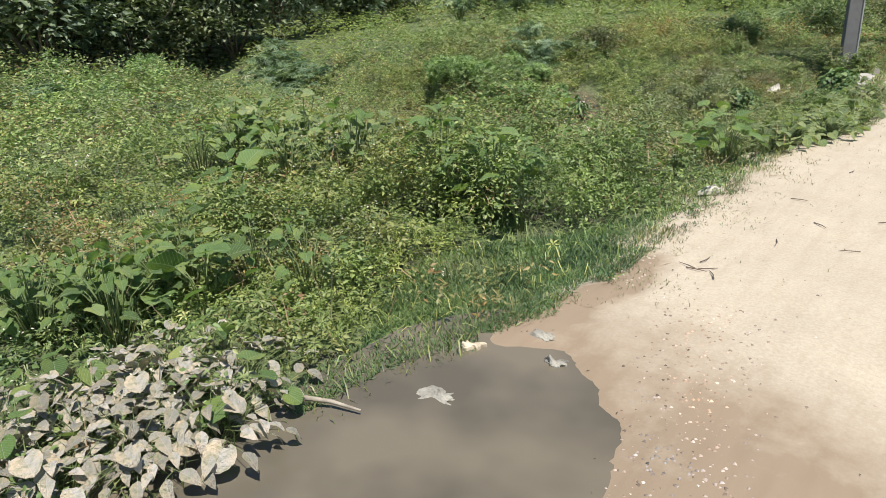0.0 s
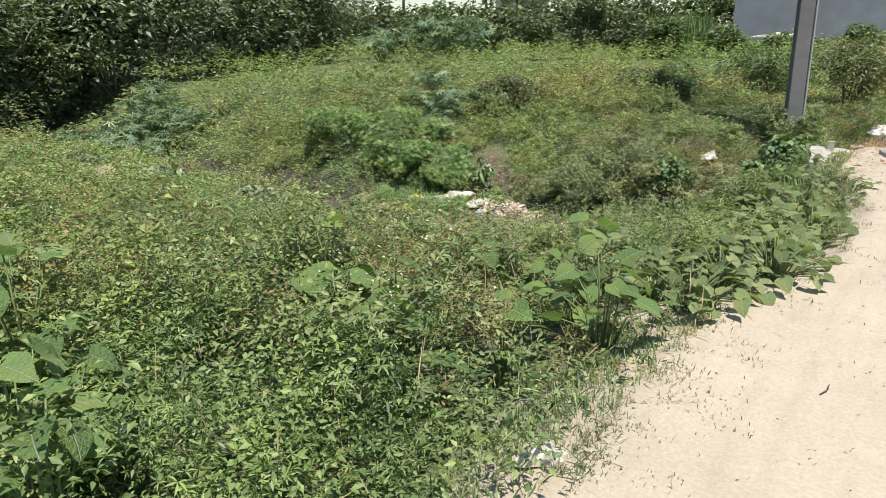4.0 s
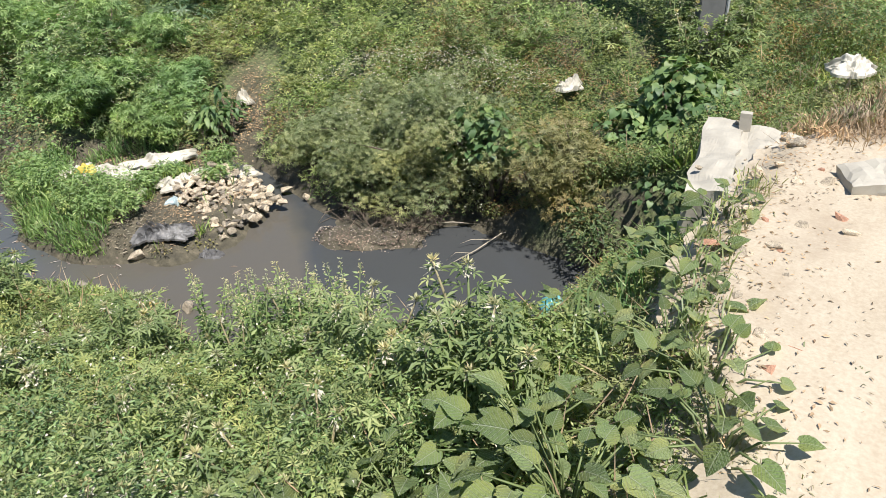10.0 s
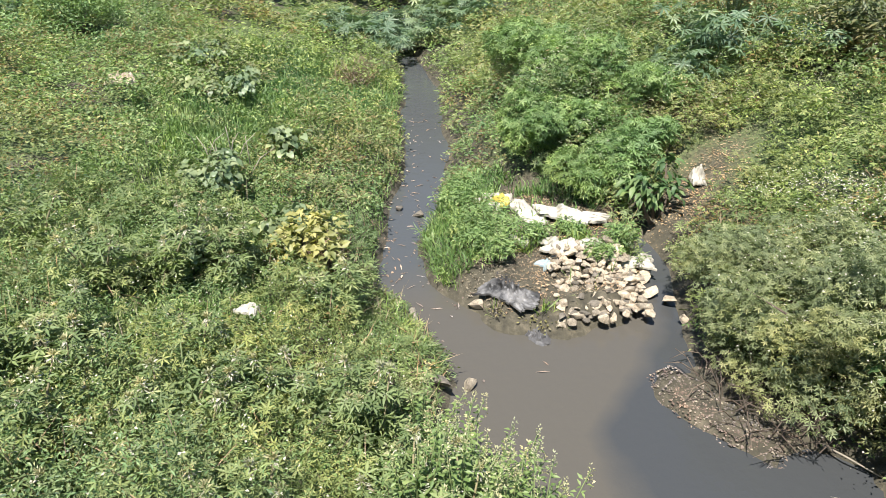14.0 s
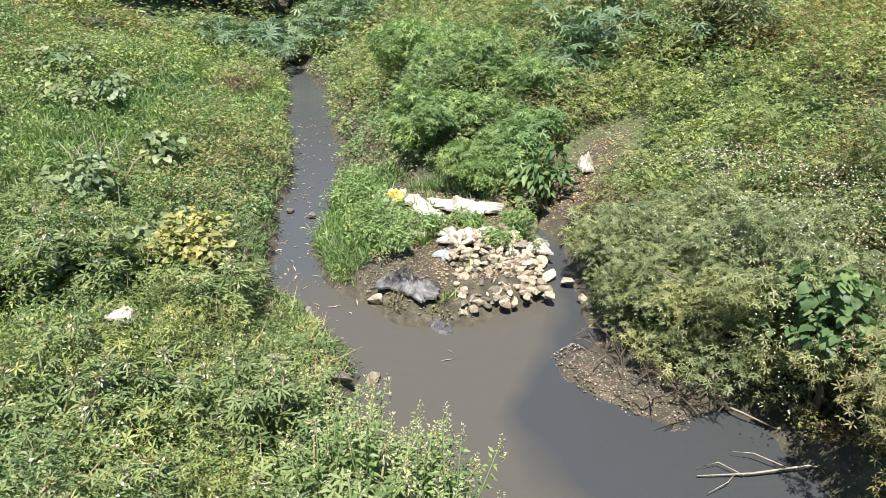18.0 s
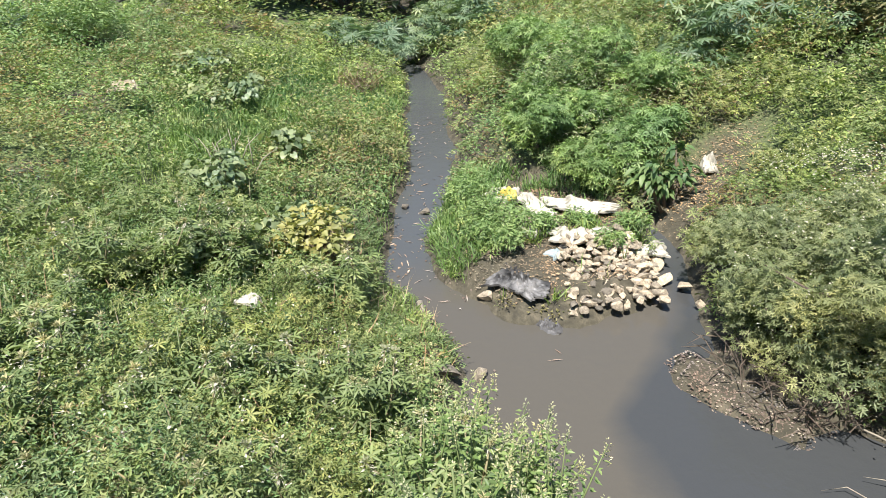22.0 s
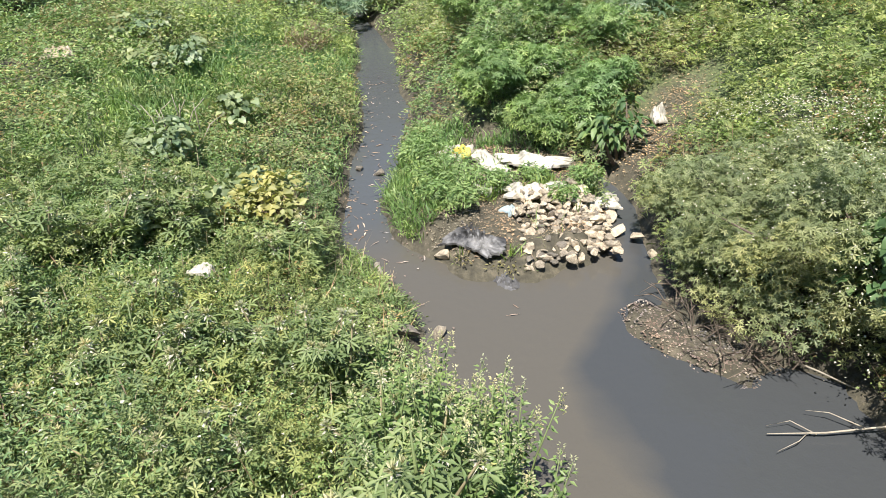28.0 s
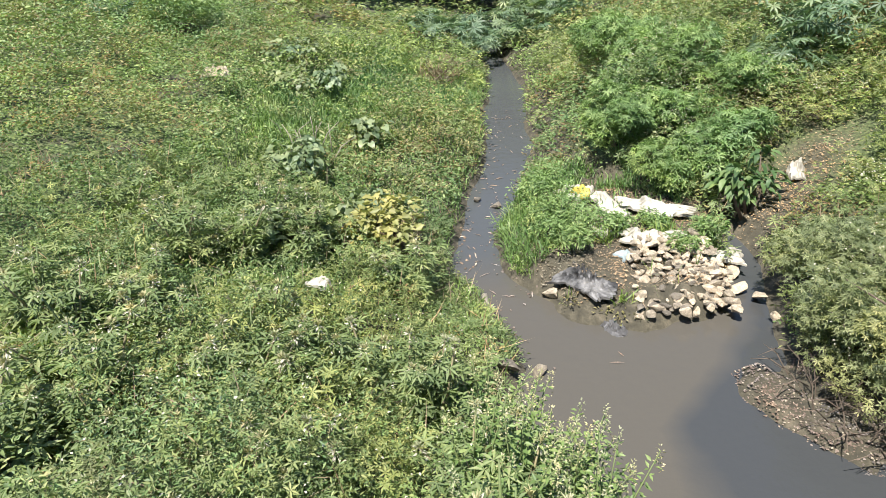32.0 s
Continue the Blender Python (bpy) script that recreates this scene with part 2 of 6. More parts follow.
M_STONE = plain("muddy_stone", (0.22, 0.19, 0.145), 0.85, 0.3, 9.0, 0.6, 0.0, 0.25)
M_BAG = plain("white_plastic", (0.55, 0.5, 0.4), 0.45, 0.28, 11.0, 0.4)
M_CLOTH = plain("dark_sheet", (0.09, 0.085, 0.08), 0.55, 0.4, 7.0, 0.3)
M_YELLOW = plain("yellow_print", (0.65, 0.5, 0.1), 0.5, 0.15, 9.0, 0.1)
M_BLUE = plain("blue_plastic", (0.42, 0.5, 0.5), 0.4, 0.15, 9.0, 0.1)
M_TEAL = plain("teal_plastic", (0.1, 0.34, 0.36), 0.3, 0.15, 9.0, 0.1)
M_TERRA = plain("broken_brick", (0.45, 0.24, 0.15), 0.9, 0.25, 12.0, 0.5)
M_TAN = plain("tan_husk", (0.5, 0.34, 0.18), 0.8, 0.3, 12.0, 0.4)
M_ROOF = plain("clay_roof", (0.3, 0.16, 0.11), 0.85, 0.25, 2.0, 0.3)
M_PLASTER = plain("far_plaster", (0.62, 0.58, 0.52), 0.85, 0.12, 1.0, 0.1)
M_DARK = plain("dark_glass", (0.03, 0.035, 0.04), 0.2, 0.1, 1.0, 0.0)

# soil and litter under the plants; sand is strewn over it beside the track
M_SOIL, nd, lk, p = material("damp_soil")
n = noise_node(nd, lk, 9.0, 8.0, 0.7)
r = ramp(nd, [(0.3, (0.04, 0.035, 0.024)), (0.52, (0.09, 0.078, 0.05)), (0.75, (0.2, 0.165, 0.11))])
lk.new(n.outputs["Fac"], r.inputs[0])
at = nd.new("ShaderNodeAttribute")
at.attribute_name = "strewn"
nw = noise_node(nd, lk, 7.0, 5.0, 0.65)
add = nd.new("ShaderNodeMath")
add.operation = "MULTIPLY_ADD"
lk.new(nw.outputs["Fac"], add.inputs[0])
add.inputs[1].default_value = 0.9
lk.new(at.outputs["Fac"], add.inputs[2])
rw = ramp(nd, [(0.7, (0, 0, 0)), (0.95, (1, 1, 1))])
lk.new(add.outputs[0], rw.inputs[0])
# low turf and moss cover most of it
nt = noise_node(nd, lk, 1.3, 6.0, 0.7)
rt = ramp(nd, [(0.36, (0, 0, 0)), (0.5, (1, 1, 1))])
lk.new(nt.outputs["Fac"], rt.inputs[0])
ng = noise_node(nd, lk, 26.0, 4.0, 0.7)
rg = ramp(nd, [(0.36, (0.03, 0.045, 0.016)), (0.5, (0.11, 0.15, 0.045)), (0.66, (0.24, 0.28, 0.1))])
lk.new(ng.outputs["Fac"], rg.inputs[0])
tf = nd.new("ShaderNodeAttribute")
tf.attribute_name = "turf"
tm = nd.new("ShaderNodeMath")
tm.operation = "MULTIPLY"
lk.new(tf.outputs["Fac"], tm.inputs[0])
lk.new(rt.outputs[0], tm.inputs[1])
c = mix(nd, lk, r.outputs[0], rg.outputs[0], tm.outputs[0])
c = mix(nd, lk, c, (0.41, 0.352, 0.262), rw.outputs[0])
lk.new(c, p.inputs["Base Color"])
p.inputs["Roughness"].default_value = 0.95
bump(nd, lk, p, n.outputs["Fac"], 0.8, 0.05)

# pale sand of the track, darker where the puddle has soaked it
M_SAND, nd, lk, p = material("pale_sand")
n = noise_node(nd, lk, 1.1, 6.0, 0.6)
nf = noise_node(nd, lk, 60.0, 4.0, 0.7)
r = ramp(nd, [(0.3, (0.415, 0.348, 0.255)), (0.6, (0.46, 0.388, 0.286)), (0.8, (0.49, 0.425, 0.33))])
lk.new(n.outputs["Fac"], r.inputs[0])
rf = ramp(nd, [(0.35, (0.88, 0.86, 0.83)), (0.65, (1.05, 1.05, 1.05))])
lk.new(nf.outputs["Fac"], rf.inputs[0])
c = mix(nd, lk, r.outputs[0], rf.outputs[0], 1.0, "MULTIPLY")
nm = noise_node(nd, lk, 5.5, 7.0, 0.7)
rm = ramp(nd, [(0.34, (0.965, 0.955, 0.945)), (0.5, (1.0, 1.0, 1.0)), (0.68, (1.015, 1.02, 1.02))])
lk.new(nm.outputs["Fac"], rm.inputs[0])
c = mix(nd, lk, c, rm.outputs[0], 1.0, "MULTIPLY")
at = nd.new("ShaderNodeAttribute")
at.attribute_name = "wet"
nw = noise_node(nd, lk, 2.2, 6.0, 0.68)
add = nd.new("ShaderNodeMath")
add.operation = "MULTIPLY_ADD"
lk.new(nw.outputs["Fac"], add.inputs[0])
add.inputs[1].default_value = 0.9
lk.new(at.outputs["Fac"], add.inputs[2])
rw = ramp(nd, [(0.58, (0, 0, 0)), (0.8, (0.45, 0.45, 0.45)), (1.2, (1, 1, 1))])
lk.new(add.outputs[0], rw.inputs[0])
c = mix(nd, lk, c, (0.255, 0.187, 0.12), rw.outputs[0])
lk.new(c, p.inputs["Base Color"])
p.inputs["Roughness"].default_value = 0.92
mp = nd.new("ShaderNodeMapping")
tcn = nd.new("ShaderNodeTexCoord")
mp.inputs["Scale"].default_value = (9.0, 1.1, 1.0)
lk.new(tcn.outputs["Object"], mp.inputs["Vector"])
ntr = nd.new("ShaderNodeTexNoise")
ntr.inputs["Scale"].default_value, ntr.inputs["Detail"].default_value = 1.4, 6.0
lk.new(mp.outputs[0], ntr.inputs["Vector"])
rs = ramp(nd, [(0.36, (0.955, 0.945, 0.93)), (0.52, (1.0, 1.0, 1.0)), (0.7, (1.02, 1.02, 1.02))])
lk.new(ntr.outputs["Fac"], rs.inputs[0])
lk.new(mix(nd, lk, c, rs.outputs[0], 1.0, "MULTIPLY"), p.inputs["Base Color"])
sm = nd.new("ShaderNodeMath")
sm.operation = "MULTIPLY_ADD"
sm.inputs[1].default_value = 0.35
lk.new(nf.outputs["Fac"], sm.inputs[0])
lk.new(ntr.outputs["Fac"], sm.inputs[2])
bump(nd, lk, p, sm.outputs[0], 0.2, 0.015)


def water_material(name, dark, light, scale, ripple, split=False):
    """Murky water; split: darker beyond a bent line towards the far bank, paler on the near side."""
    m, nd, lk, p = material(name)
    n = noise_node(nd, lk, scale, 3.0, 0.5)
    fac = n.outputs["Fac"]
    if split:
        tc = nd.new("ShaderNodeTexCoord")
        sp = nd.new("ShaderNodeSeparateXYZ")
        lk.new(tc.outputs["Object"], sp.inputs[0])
        bend = nd.new("ShaderNodeMath")           # the line between the two tones bends towards the island
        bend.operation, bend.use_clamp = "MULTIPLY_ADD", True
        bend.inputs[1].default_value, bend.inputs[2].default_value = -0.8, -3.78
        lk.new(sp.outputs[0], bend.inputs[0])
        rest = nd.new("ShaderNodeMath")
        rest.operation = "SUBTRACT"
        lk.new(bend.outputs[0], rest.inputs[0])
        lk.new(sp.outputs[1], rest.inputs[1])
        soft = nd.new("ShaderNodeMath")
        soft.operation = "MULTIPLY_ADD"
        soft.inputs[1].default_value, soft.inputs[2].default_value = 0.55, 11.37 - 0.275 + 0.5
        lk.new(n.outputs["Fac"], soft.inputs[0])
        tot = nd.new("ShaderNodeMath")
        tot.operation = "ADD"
        up = nd.new("ShaderNodeMath")             # above the pond: sky reflected on the ripples, put into the colour as grey
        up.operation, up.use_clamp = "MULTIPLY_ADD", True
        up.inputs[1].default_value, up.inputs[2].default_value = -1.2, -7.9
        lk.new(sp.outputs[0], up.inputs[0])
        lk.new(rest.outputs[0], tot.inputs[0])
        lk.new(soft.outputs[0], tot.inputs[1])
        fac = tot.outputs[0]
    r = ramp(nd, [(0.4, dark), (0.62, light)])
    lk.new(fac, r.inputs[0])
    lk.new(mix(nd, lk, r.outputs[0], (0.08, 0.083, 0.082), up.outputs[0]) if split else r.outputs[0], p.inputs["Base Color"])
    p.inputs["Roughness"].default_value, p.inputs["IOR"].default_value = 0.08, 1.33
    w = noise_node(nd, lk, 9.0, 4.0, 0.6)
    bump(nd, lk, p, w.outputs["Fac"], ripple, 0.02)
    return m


M_TANSTEM = plain("tan_stem", (0.27, 0.23, 0.12), 0.75, 0.25, 12.0, 0.0)
M_RAG = plain("dirty_cloth", (0.3, 0.275, 0.22), 0.9, 0.3, 14.0, 0.4)
M_SHEET = plain("striped_sheet", (0.14, 0.132, 0.122), 0.5, 0.95, 9.0, 0.4)
M_LITTER = leaf_material("dry_litter", (0.325, 0.250, 0.156), (0.450, 0.375, 0.240), (0.250, 0.175, 0.102), 0.6, 3.0, 0.8, 0.1)
M_STRAW = leaf_material("straw_litter", (0.42, 0.33, 0.2), (0.55, 0.45, 0.29), (0.33, 0.22, 0.13), 0.6, 3.0, 0.8, 0.1)
M_SHELL = leaf_material("pale_gravel", (0.3, 0.24, 0.18), (0.55, 0.5, 0.42), (0.22, 0.15, 0.1), 0.58, 6.0, 0.85, 0.0)
M_CLOD = plain("sand_clod", (0.44, 0.375, 0.28), 0.95, 0.15, 20.0, 0.2)
M_HEADWALL = plain("limewashed_concrete", (0.43, 0.39, 0.315), 0.9, 0.2, 4.0, 0.5)
M_BARKLEAF = plain("dark_leaf_bit", (0.12, 0.085, 0.05), 0.9, 0.4, 20.0, 0.0)
M_GRAVEL = leaf_material("gravel", (0.15, 0.125, 0.095), (0.34, 0.29, 0.23), (0.13, 0.085, 0.06), 0.55, 6.0, 0.85, 0.0)
M_BUD = leaf_material("flower_bud", (0.4, 0.41, 0.2), (0.56, 0.53, 0.33), (0.45, 0.4, 0.24), 0.8, 4.0, 0.6, 0.2)
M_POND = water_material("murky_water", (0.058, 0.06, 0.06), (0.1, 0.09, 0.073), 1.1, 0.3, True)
M_PUDDLE = water_material("muddy_water", (0.1, 0.086, 0.062), (0.16, 0.134, 0.094), 1.6, 0.03)

# ---- helpers for meshes ----


def mesh_from(name, verts, faces, mat, parent=None, smooth=False):
    me = bpy.data.meshes.new(name)
    me.from_pydata([tuple(v) for v in verts], [], faces)
    me.materials.append(mat)
    if smooth:
        me.polygons.foreach_set("use_smooth", [True] * len(me.polygons))
    ob = new(name, me)
    if parent:
        ob.parent = parent
    return ob


def tris_mesh(name, V, T, mat):
    """A mesh from an array of vertices and one of triangles."""
    me = bpy.data.meshes.new(name)
    me.vertices.add(len(V))
    me.vertices.foreach_set("co", np.ascontiguousarray(V, dtype=np.float32).ravel())
    me.loops.add(3 * len(T))
    me.loops.foreach_set("vertex_index", np.ascontiguousarray(T, dtype=np.int32).ravel())
    me.polygons.add(len(T))
    me.polygons.foreach_set("loop_start", np.arange(0, 3 * len(T), 3, dtype=np.int32))
    me.update(calc_edges=True)
    me.materials.append(mat)
    return me


def part(name, bm, mat, parent, label="", smooth=True):
    me = bpy.data.meshes.new(name)
    bm.to_mesh(me)
    bm.free()
    me.materials.append(mat)
    if smooth:
        me.polygons.foreach_set("use_smooth", [True] * len(me.polygons))
    ob = new(name, me)
    ob.parent = parent
    return tagged(ob, label)


def empty(name, m, label, category, group="", kind=""):
    e = new(name)
    e.empty_display_size = 0.1
    e.matrix_world = m
    return tagged(e, label, category, group, kind)


def tube(points, radii, sides=6, bm=None):
    """A tapering tube along points."""
    bm = bm or bmesh.new()
    rings = []
    pts = [Vector(q) for q in points]
    for i, q in enumerate(pts):
        d = (pts[min(i + 1, len(pts) - 1)] - pts[max(i - 1, 0)]).normalized()
        a = d.cross(Vector((0.3, 0.9, 0.2))).normalized()
        b = d.cross(a)
        rings.append([bm.verts.new(q + (a * math.cos(k * 2 * math.pi / sides) + b * math.sin(k * 2 * math.pi / sides)) * radii[i]) for k in range(sides)])
    for r0, r1 in zip(rings, rings[1:]):
        for k in range(sides):
            bm.faces.new((r0[k], r0[(k + 1) % sides], r1[(k + 1) % sides], r1[k]))
    bm.faces.new(rings[0][::-1])
    bm.faces.new(rings[-1])
    return bm


def box(bm, x0, y0, z0, x1, y1, z1):
    v = [bm.verts.new((x, y, z)) for z in (z0, z1) for x, y in ((x0, y0), (x1, y0), (x1, y1), (x0, y1))]
    for f in ((3, 2, 1, 0), (4, 5, 6, 7), (0, 1, 5, 4), (1, 2, 6, 5), (2, 3, 7, 6), (3, 0, 4, 7)):
        bm.faces.new([v[i] for i in f])
    return bm


# ---- the lie of the land ----
WATER = -1.71
EDGE_Y = np.array([-60, -4.0, 0.5, 2.0, 4.0, 5.5, 6.4, 7.2, 9.0, 9.8, 10.3, 10.8, 12.2, 12.9, 14.0, 16.0, 25.0, 60.0])
EDGE_X = np.array([-4.0, -2.1, -1.75, -1.42, -1.40, -1.40, -1.28, -1.02, -0.98, -1.2, -1.42, -1.5, -1.4, -1.02, -0.75, -0.2, 2.2, 12.0])


def edge_x(y):
    return np.interp(y, EDGE_Y, EDGE_X)


def wob(x, y, s=1.0, seed=0.0):
    """Smooth cheap noise in -1..1."""
    a = np.sin(x * 1.7 * s + 1.3 * np.sin(y * 1.1 * s + seed) + seed * 2.1)
    b = np.sin(y * 2.3 * s + 1.7 * np.sin(x * 0.9 * s - seed) + seed)
    c = np.sin((x + y) * 3.7 * s + 2.0 * np.sin((x - y) * 2.1 * s) + seed * 3.3)
    return (a + b + 0.6 * c) / 2.6


STREAM = [(-1.2, 11.6, 0.75), (-2.6, 11.9, 0.95), (-3.6, 11.95, 1.12), (-4.7, 11.2, 1.0), (-5.35, 11.3, 0.8), (-6.2, 10.55, 0.33), (-7.0, 10.22, 0.22),
          (-7.6, 10.2, 0.22), (-9.0, 10.52, 0.3), (-10.6, 10.88, 0.32), (-12.3, 11.0, 0.36), (-14.0, 11.22, 0.34), (-17.3, 11.2, 0.2), (-30, 12.5, 0.12)]
ARM = [(-5.4, 11.9, 0.5), (-6.05, 12.4, 0.2), (-6.6, 12.62, 0.15), (-7.4, 12.76, 0.1), (-7.9, 12.8, 0.04)]
ISLE = (-7.4, 11.5, 1.42, 1.0)


def stream_gap(x, y, line=STREAM):
    """Distance from the water's edge (negative: in the water)."""
    best = np.full(np.shape(x), 1e9)
    for (x0, y0, w0), (x1, y1, w1) in zip(line, line[1:]):
        dx, dy = x1 - x0, y1 - y0
        t = np.clip(((x - x0) * dx + (y - y0) * dy) / (dx * dx + dy * dy), 0, 1)
        best = np.minimum(best, np.hypot(x - x0 - t * dx, y - y0 - t * dy) - (w0 + t * (w1 - w0)))
    return best


def land(x, y):
    """Height of the bare ground."""
    x, y = np.asarray(x, float), np.asarray(y, float)
    g = np.minimum(stream_gap(x, y), stream_gap(x, y, ARM)) + 0.07 * wob(x, y, 2.2)
    far = np.hypot(x + 1.3, y - 8)
    field = -0.22 + 0.1 * wob(x, y, 0.35, 1.0) + 0.016 * np.clip(far - 16, 0, 30)
    slope = np.where(y > 11.5, 0.42, 0.26)
    bank = WATER + np.where(g < 0, np.maximum(g * 0.6, -0.35), np.minimum(0.12, g * 0.8) + g * slope)
    # mud bar under the bush, and the low island behind the pond
    u, w = (x + 4.75) * 0.9 + (y - 12.28) * 0.44, (y - 12.28) * 0.9 - (x + 4.75) * 0.44
    bank = np.maximum(bank, WATER + 0.045 - 0.25 * np.clip(np.hypot(u / 0.68, w / 0.26) - 0.8 + 0.35 * wob(x * 4, y * 4, 1.0), 0, 9))
    d = np.hypot((x - ISLE[0]) / ISLE[2], (y - ISLE[1]) / ISLE[3]) + 0.1 * wob(x * 4, y * 4, 1.1)
    bank = np.where(d < 1.15, np.minimum(bank, WATER + 0.2 + np.clip(d - 0.95, 0, 1) * 1.2), bank)
    bank = np.maximum(bank, WATER + 0.19 + 0.04 * wob(x * 3, y * 3, 1.2) - 0.7 * np.clip(d - 0.78, 0, 9))
    f = np.minimum(field, bank)
    inland = edge_x(y) - x
    steep = np.where((y > 10.2) & (y < 12.9), 1.5, np.interp(y, [0, 5.5, 7.5], [0.06, 0.12, 0.55]))
    road = np.where(inland > 0, -0.035 - steep * inland, -0.035 - 0.16 * np.clip(-inland / 0.12, 0, 1))
    return np.maximum(np.minimum(f, -0.05), road)


def axis(lo, hi, step, far):
    mid = np.arange(lo, hi + step / 2, step)
    out, s = [], step
    v = 0.0
    while v < far:
        s *= 1.22
        v += s
        out.append(v)
    out = np.array(out)
    return np.concatenate([(lo - out)[::-1], mid, hi + out])


def sheet(name, xs, ys, z, mat):
    X, Y = np.meshgrid(xs, ys)
    V = np.stack([X.ravel(), Y.ravel(), z(X, Y).ravel()], 1)
    nx, ny = len(xs), len(ys)
    i = (np.arange(ny - 1)[:, None] * nx + np.arange(nx - 1)[None]).ravel()
    T = np.concatenate([np.stack([i, i + 1, i + nx + 1], 1), np.stack([i, i + nx + 1, i + nx], 1)])
    me = tris_mesh(name, V, T, mat)
    me.polygons.foreach_set("use_smooth", [True] * len(me.polygons))
    return new(name, me)


ground = sheet("ground", axis(-14, 2, 0.15, 2500), axis(-4, 18, 0.15, 2500), land, M_SOIL)
gv = np.empty(3 * len(ground.data.vertices), np.float32)
ground.data.vertices.foreach_get("co", gv)
gv = gv.reshape(-1, 3)
strewn = ground.data.attributes.new("strewn", "FLOAT", "POINT")
off = edge_x(gv[:, 1]) - gv[:, 0]
strewn.data.foreach_set("value", np.clip(np.where((gv[:, 1] > 9.9) & (gv[:, 1] < 14), 1.0, np.where(gv[:, 1] > 2.6, 0.95, 0.7)) - off / np.where((gv[:, 1] > 9.9) & (gv[:, 1] < 14), 1.0, 0.75), 0, 1).astype(np.float32) * (off > -1.5))
turf = ground.data.attributes.new("turf", "FLOAT", "POINT")
turf.data.foreach_set("value", (np.clip((gv[:, 2] - WATER - 0.3) / 0.2, 0, 1) * (1 - np.exp(-((gv[:, 1] - 13.6 + 0.85 * (gv[:, 0] + 7.8)) / 0.5) ** 2 - ((gv[:, 0] + 7.8) / 0.7) ** 4))).astype(np.float32))
tagged(ground, "dark damp soil under the weeds, sloping to the stream", "ground", kind="structure")

# the sandy track: rows across, the left rim following the weeds
PUDDLE = (-1.27, -0.02)


def track_height(x, y):
    z = 0.012 * wob(x, y, 1.3, 2.0) + 0.006 * wob(x, y, 5.0, 4.0)
    z = z - 0.02 * np.exp(-((x - 0.2) / 0.25) ** 2) - 0.02 * np.exp(-((x - 1.9) / 0.25) ** 2)
    d = np.hypot((x - PUDDLE[0]) / 0.68, (y - PUDDLE[1]) / 1.2) + 0.09 * wob(x * 2.5, y * 2.5, 1.1, 6.0) + 0.03 * wob(x * 9, y * 9, 1.0, 2.0)
    return z - 0.085 * np.exp(-d ** 4 * 0.8)


ys = np.concatenate([np.arange(-60, -4, 2.0), np.arange(-4, 18, 0.05), np.arange(18, 60, 1.0)])
us = np.concatenate([np.linspace(0, 0.28, 40), np.linspace(0.3, 1, 20)])
U, Y = np.meshgrid(us, ys)
reach = np.interp(Y, [5.8, 7.4], [0.5, 0.14])
rim = edge_x(Y) - reach + 0.03 * wob(Y * 7.0, Y * 3.0, 1.9, 3.0)
X = rim + U * 7.5
low = np.clip((edge_x(Y) + 0.12 - X) / (reach + 0.12), 0, 1)
Z = track_height(X, Y) + 0.004 - 0.11 * low * low * (3 - 2 * low) + 0.012 * wob(X * 5, Y * 5, 1.3, 1.0) * low
nx, ny = len(us), len(ys)
i = (np.arange(ny - 1)[:, None] * nx + np.arange(nx - 1)[None]).ravel()
T = np.concatenate([np.stack([i, i + 1, i + nx + 1], 1), np.stack([i, i + nx + 1, i + nx], 1)])
me = tris_mesh("road", np.stack([X.ravel(), Y.ravel(), Z.ravel()], 1), T, M_SAND)
me.polygons.foreach_set("use_smooth", [True] * len(me.polygons))
wet = me.attributes.new("wet", "FLOAT", "POINT")
seep = 1.15 - np.abs(X - edge_x(Y) - 0.1 + 0.06 * wob(X * 2, Y * 2, 2.5)) / 0.22 - np.clip(Y - 2.2, 0, 9) / 0.45 - np.clip(-1 - Y, 0, 9)
wet.data.foreach_set("value", np.clip(np.maximum(1.25 - np.hypot((X - PUDDLE[0]) / 1.12, (Y - PUDDLE[1]) / 1.75), np.maximum(seep, np.maximum(0.62 * np.exp(-np.hypot((X + 0.3) / 0.85, (Y - 0.35) / 1.15) ** 4), np.maximum(0.9 * np.exp(-np.hypot((X + 1.0) / 0.5, (Y - 12.95) / 0.55) ** 2), 0.2 * np.exp(-np.hypot((X + 1.3) / 0.5, (Y - 11.4) / 1.9) ** 4))))), 0, 1).ravel().astype(np.float32))
road = tagged(new("road", me), "pale dry sandy dirt track with a damp patch", "road", kind="structure")


def water_sheet(name, outline, z, mat, label):
    bm = bmesh.new()
    bm.faces.new([bm.verts.new((x, y, z)) for x, y in outline])
    bmesh.ops.triangulate(bm, faces=bm.faces)
    me = bpy.data.meshes.new(name)
    bm.to_mesh(me)
    bm.free()
    me.materials.append(mat)
    return tagged(new(name, me), label, "water", kind="structure")


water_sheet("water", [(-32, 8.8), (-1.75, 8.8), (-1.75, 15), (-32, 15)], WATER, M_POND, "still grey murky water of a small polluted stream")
pool = [(max(PUDDLE[0] - 0.8, PUDDLE[0] + 0.95 * math.cos(a)), PUDDLE[1] + 1.62 * math.sin(a)) for a in np.linspace(0, 2 * math.pi, 60)[:-1]]
water_sheet("puddle_water", pool, -0.036, M_PUDDLE, "shallow muddy brown puddle on the sandy track")

# ---- plants ----
RNG = np.random.default_rng(7)


def unit(v):
    return v / np.maximum(np.linalg.norm(v, axis=-1, keepdims=True), 1e-9)


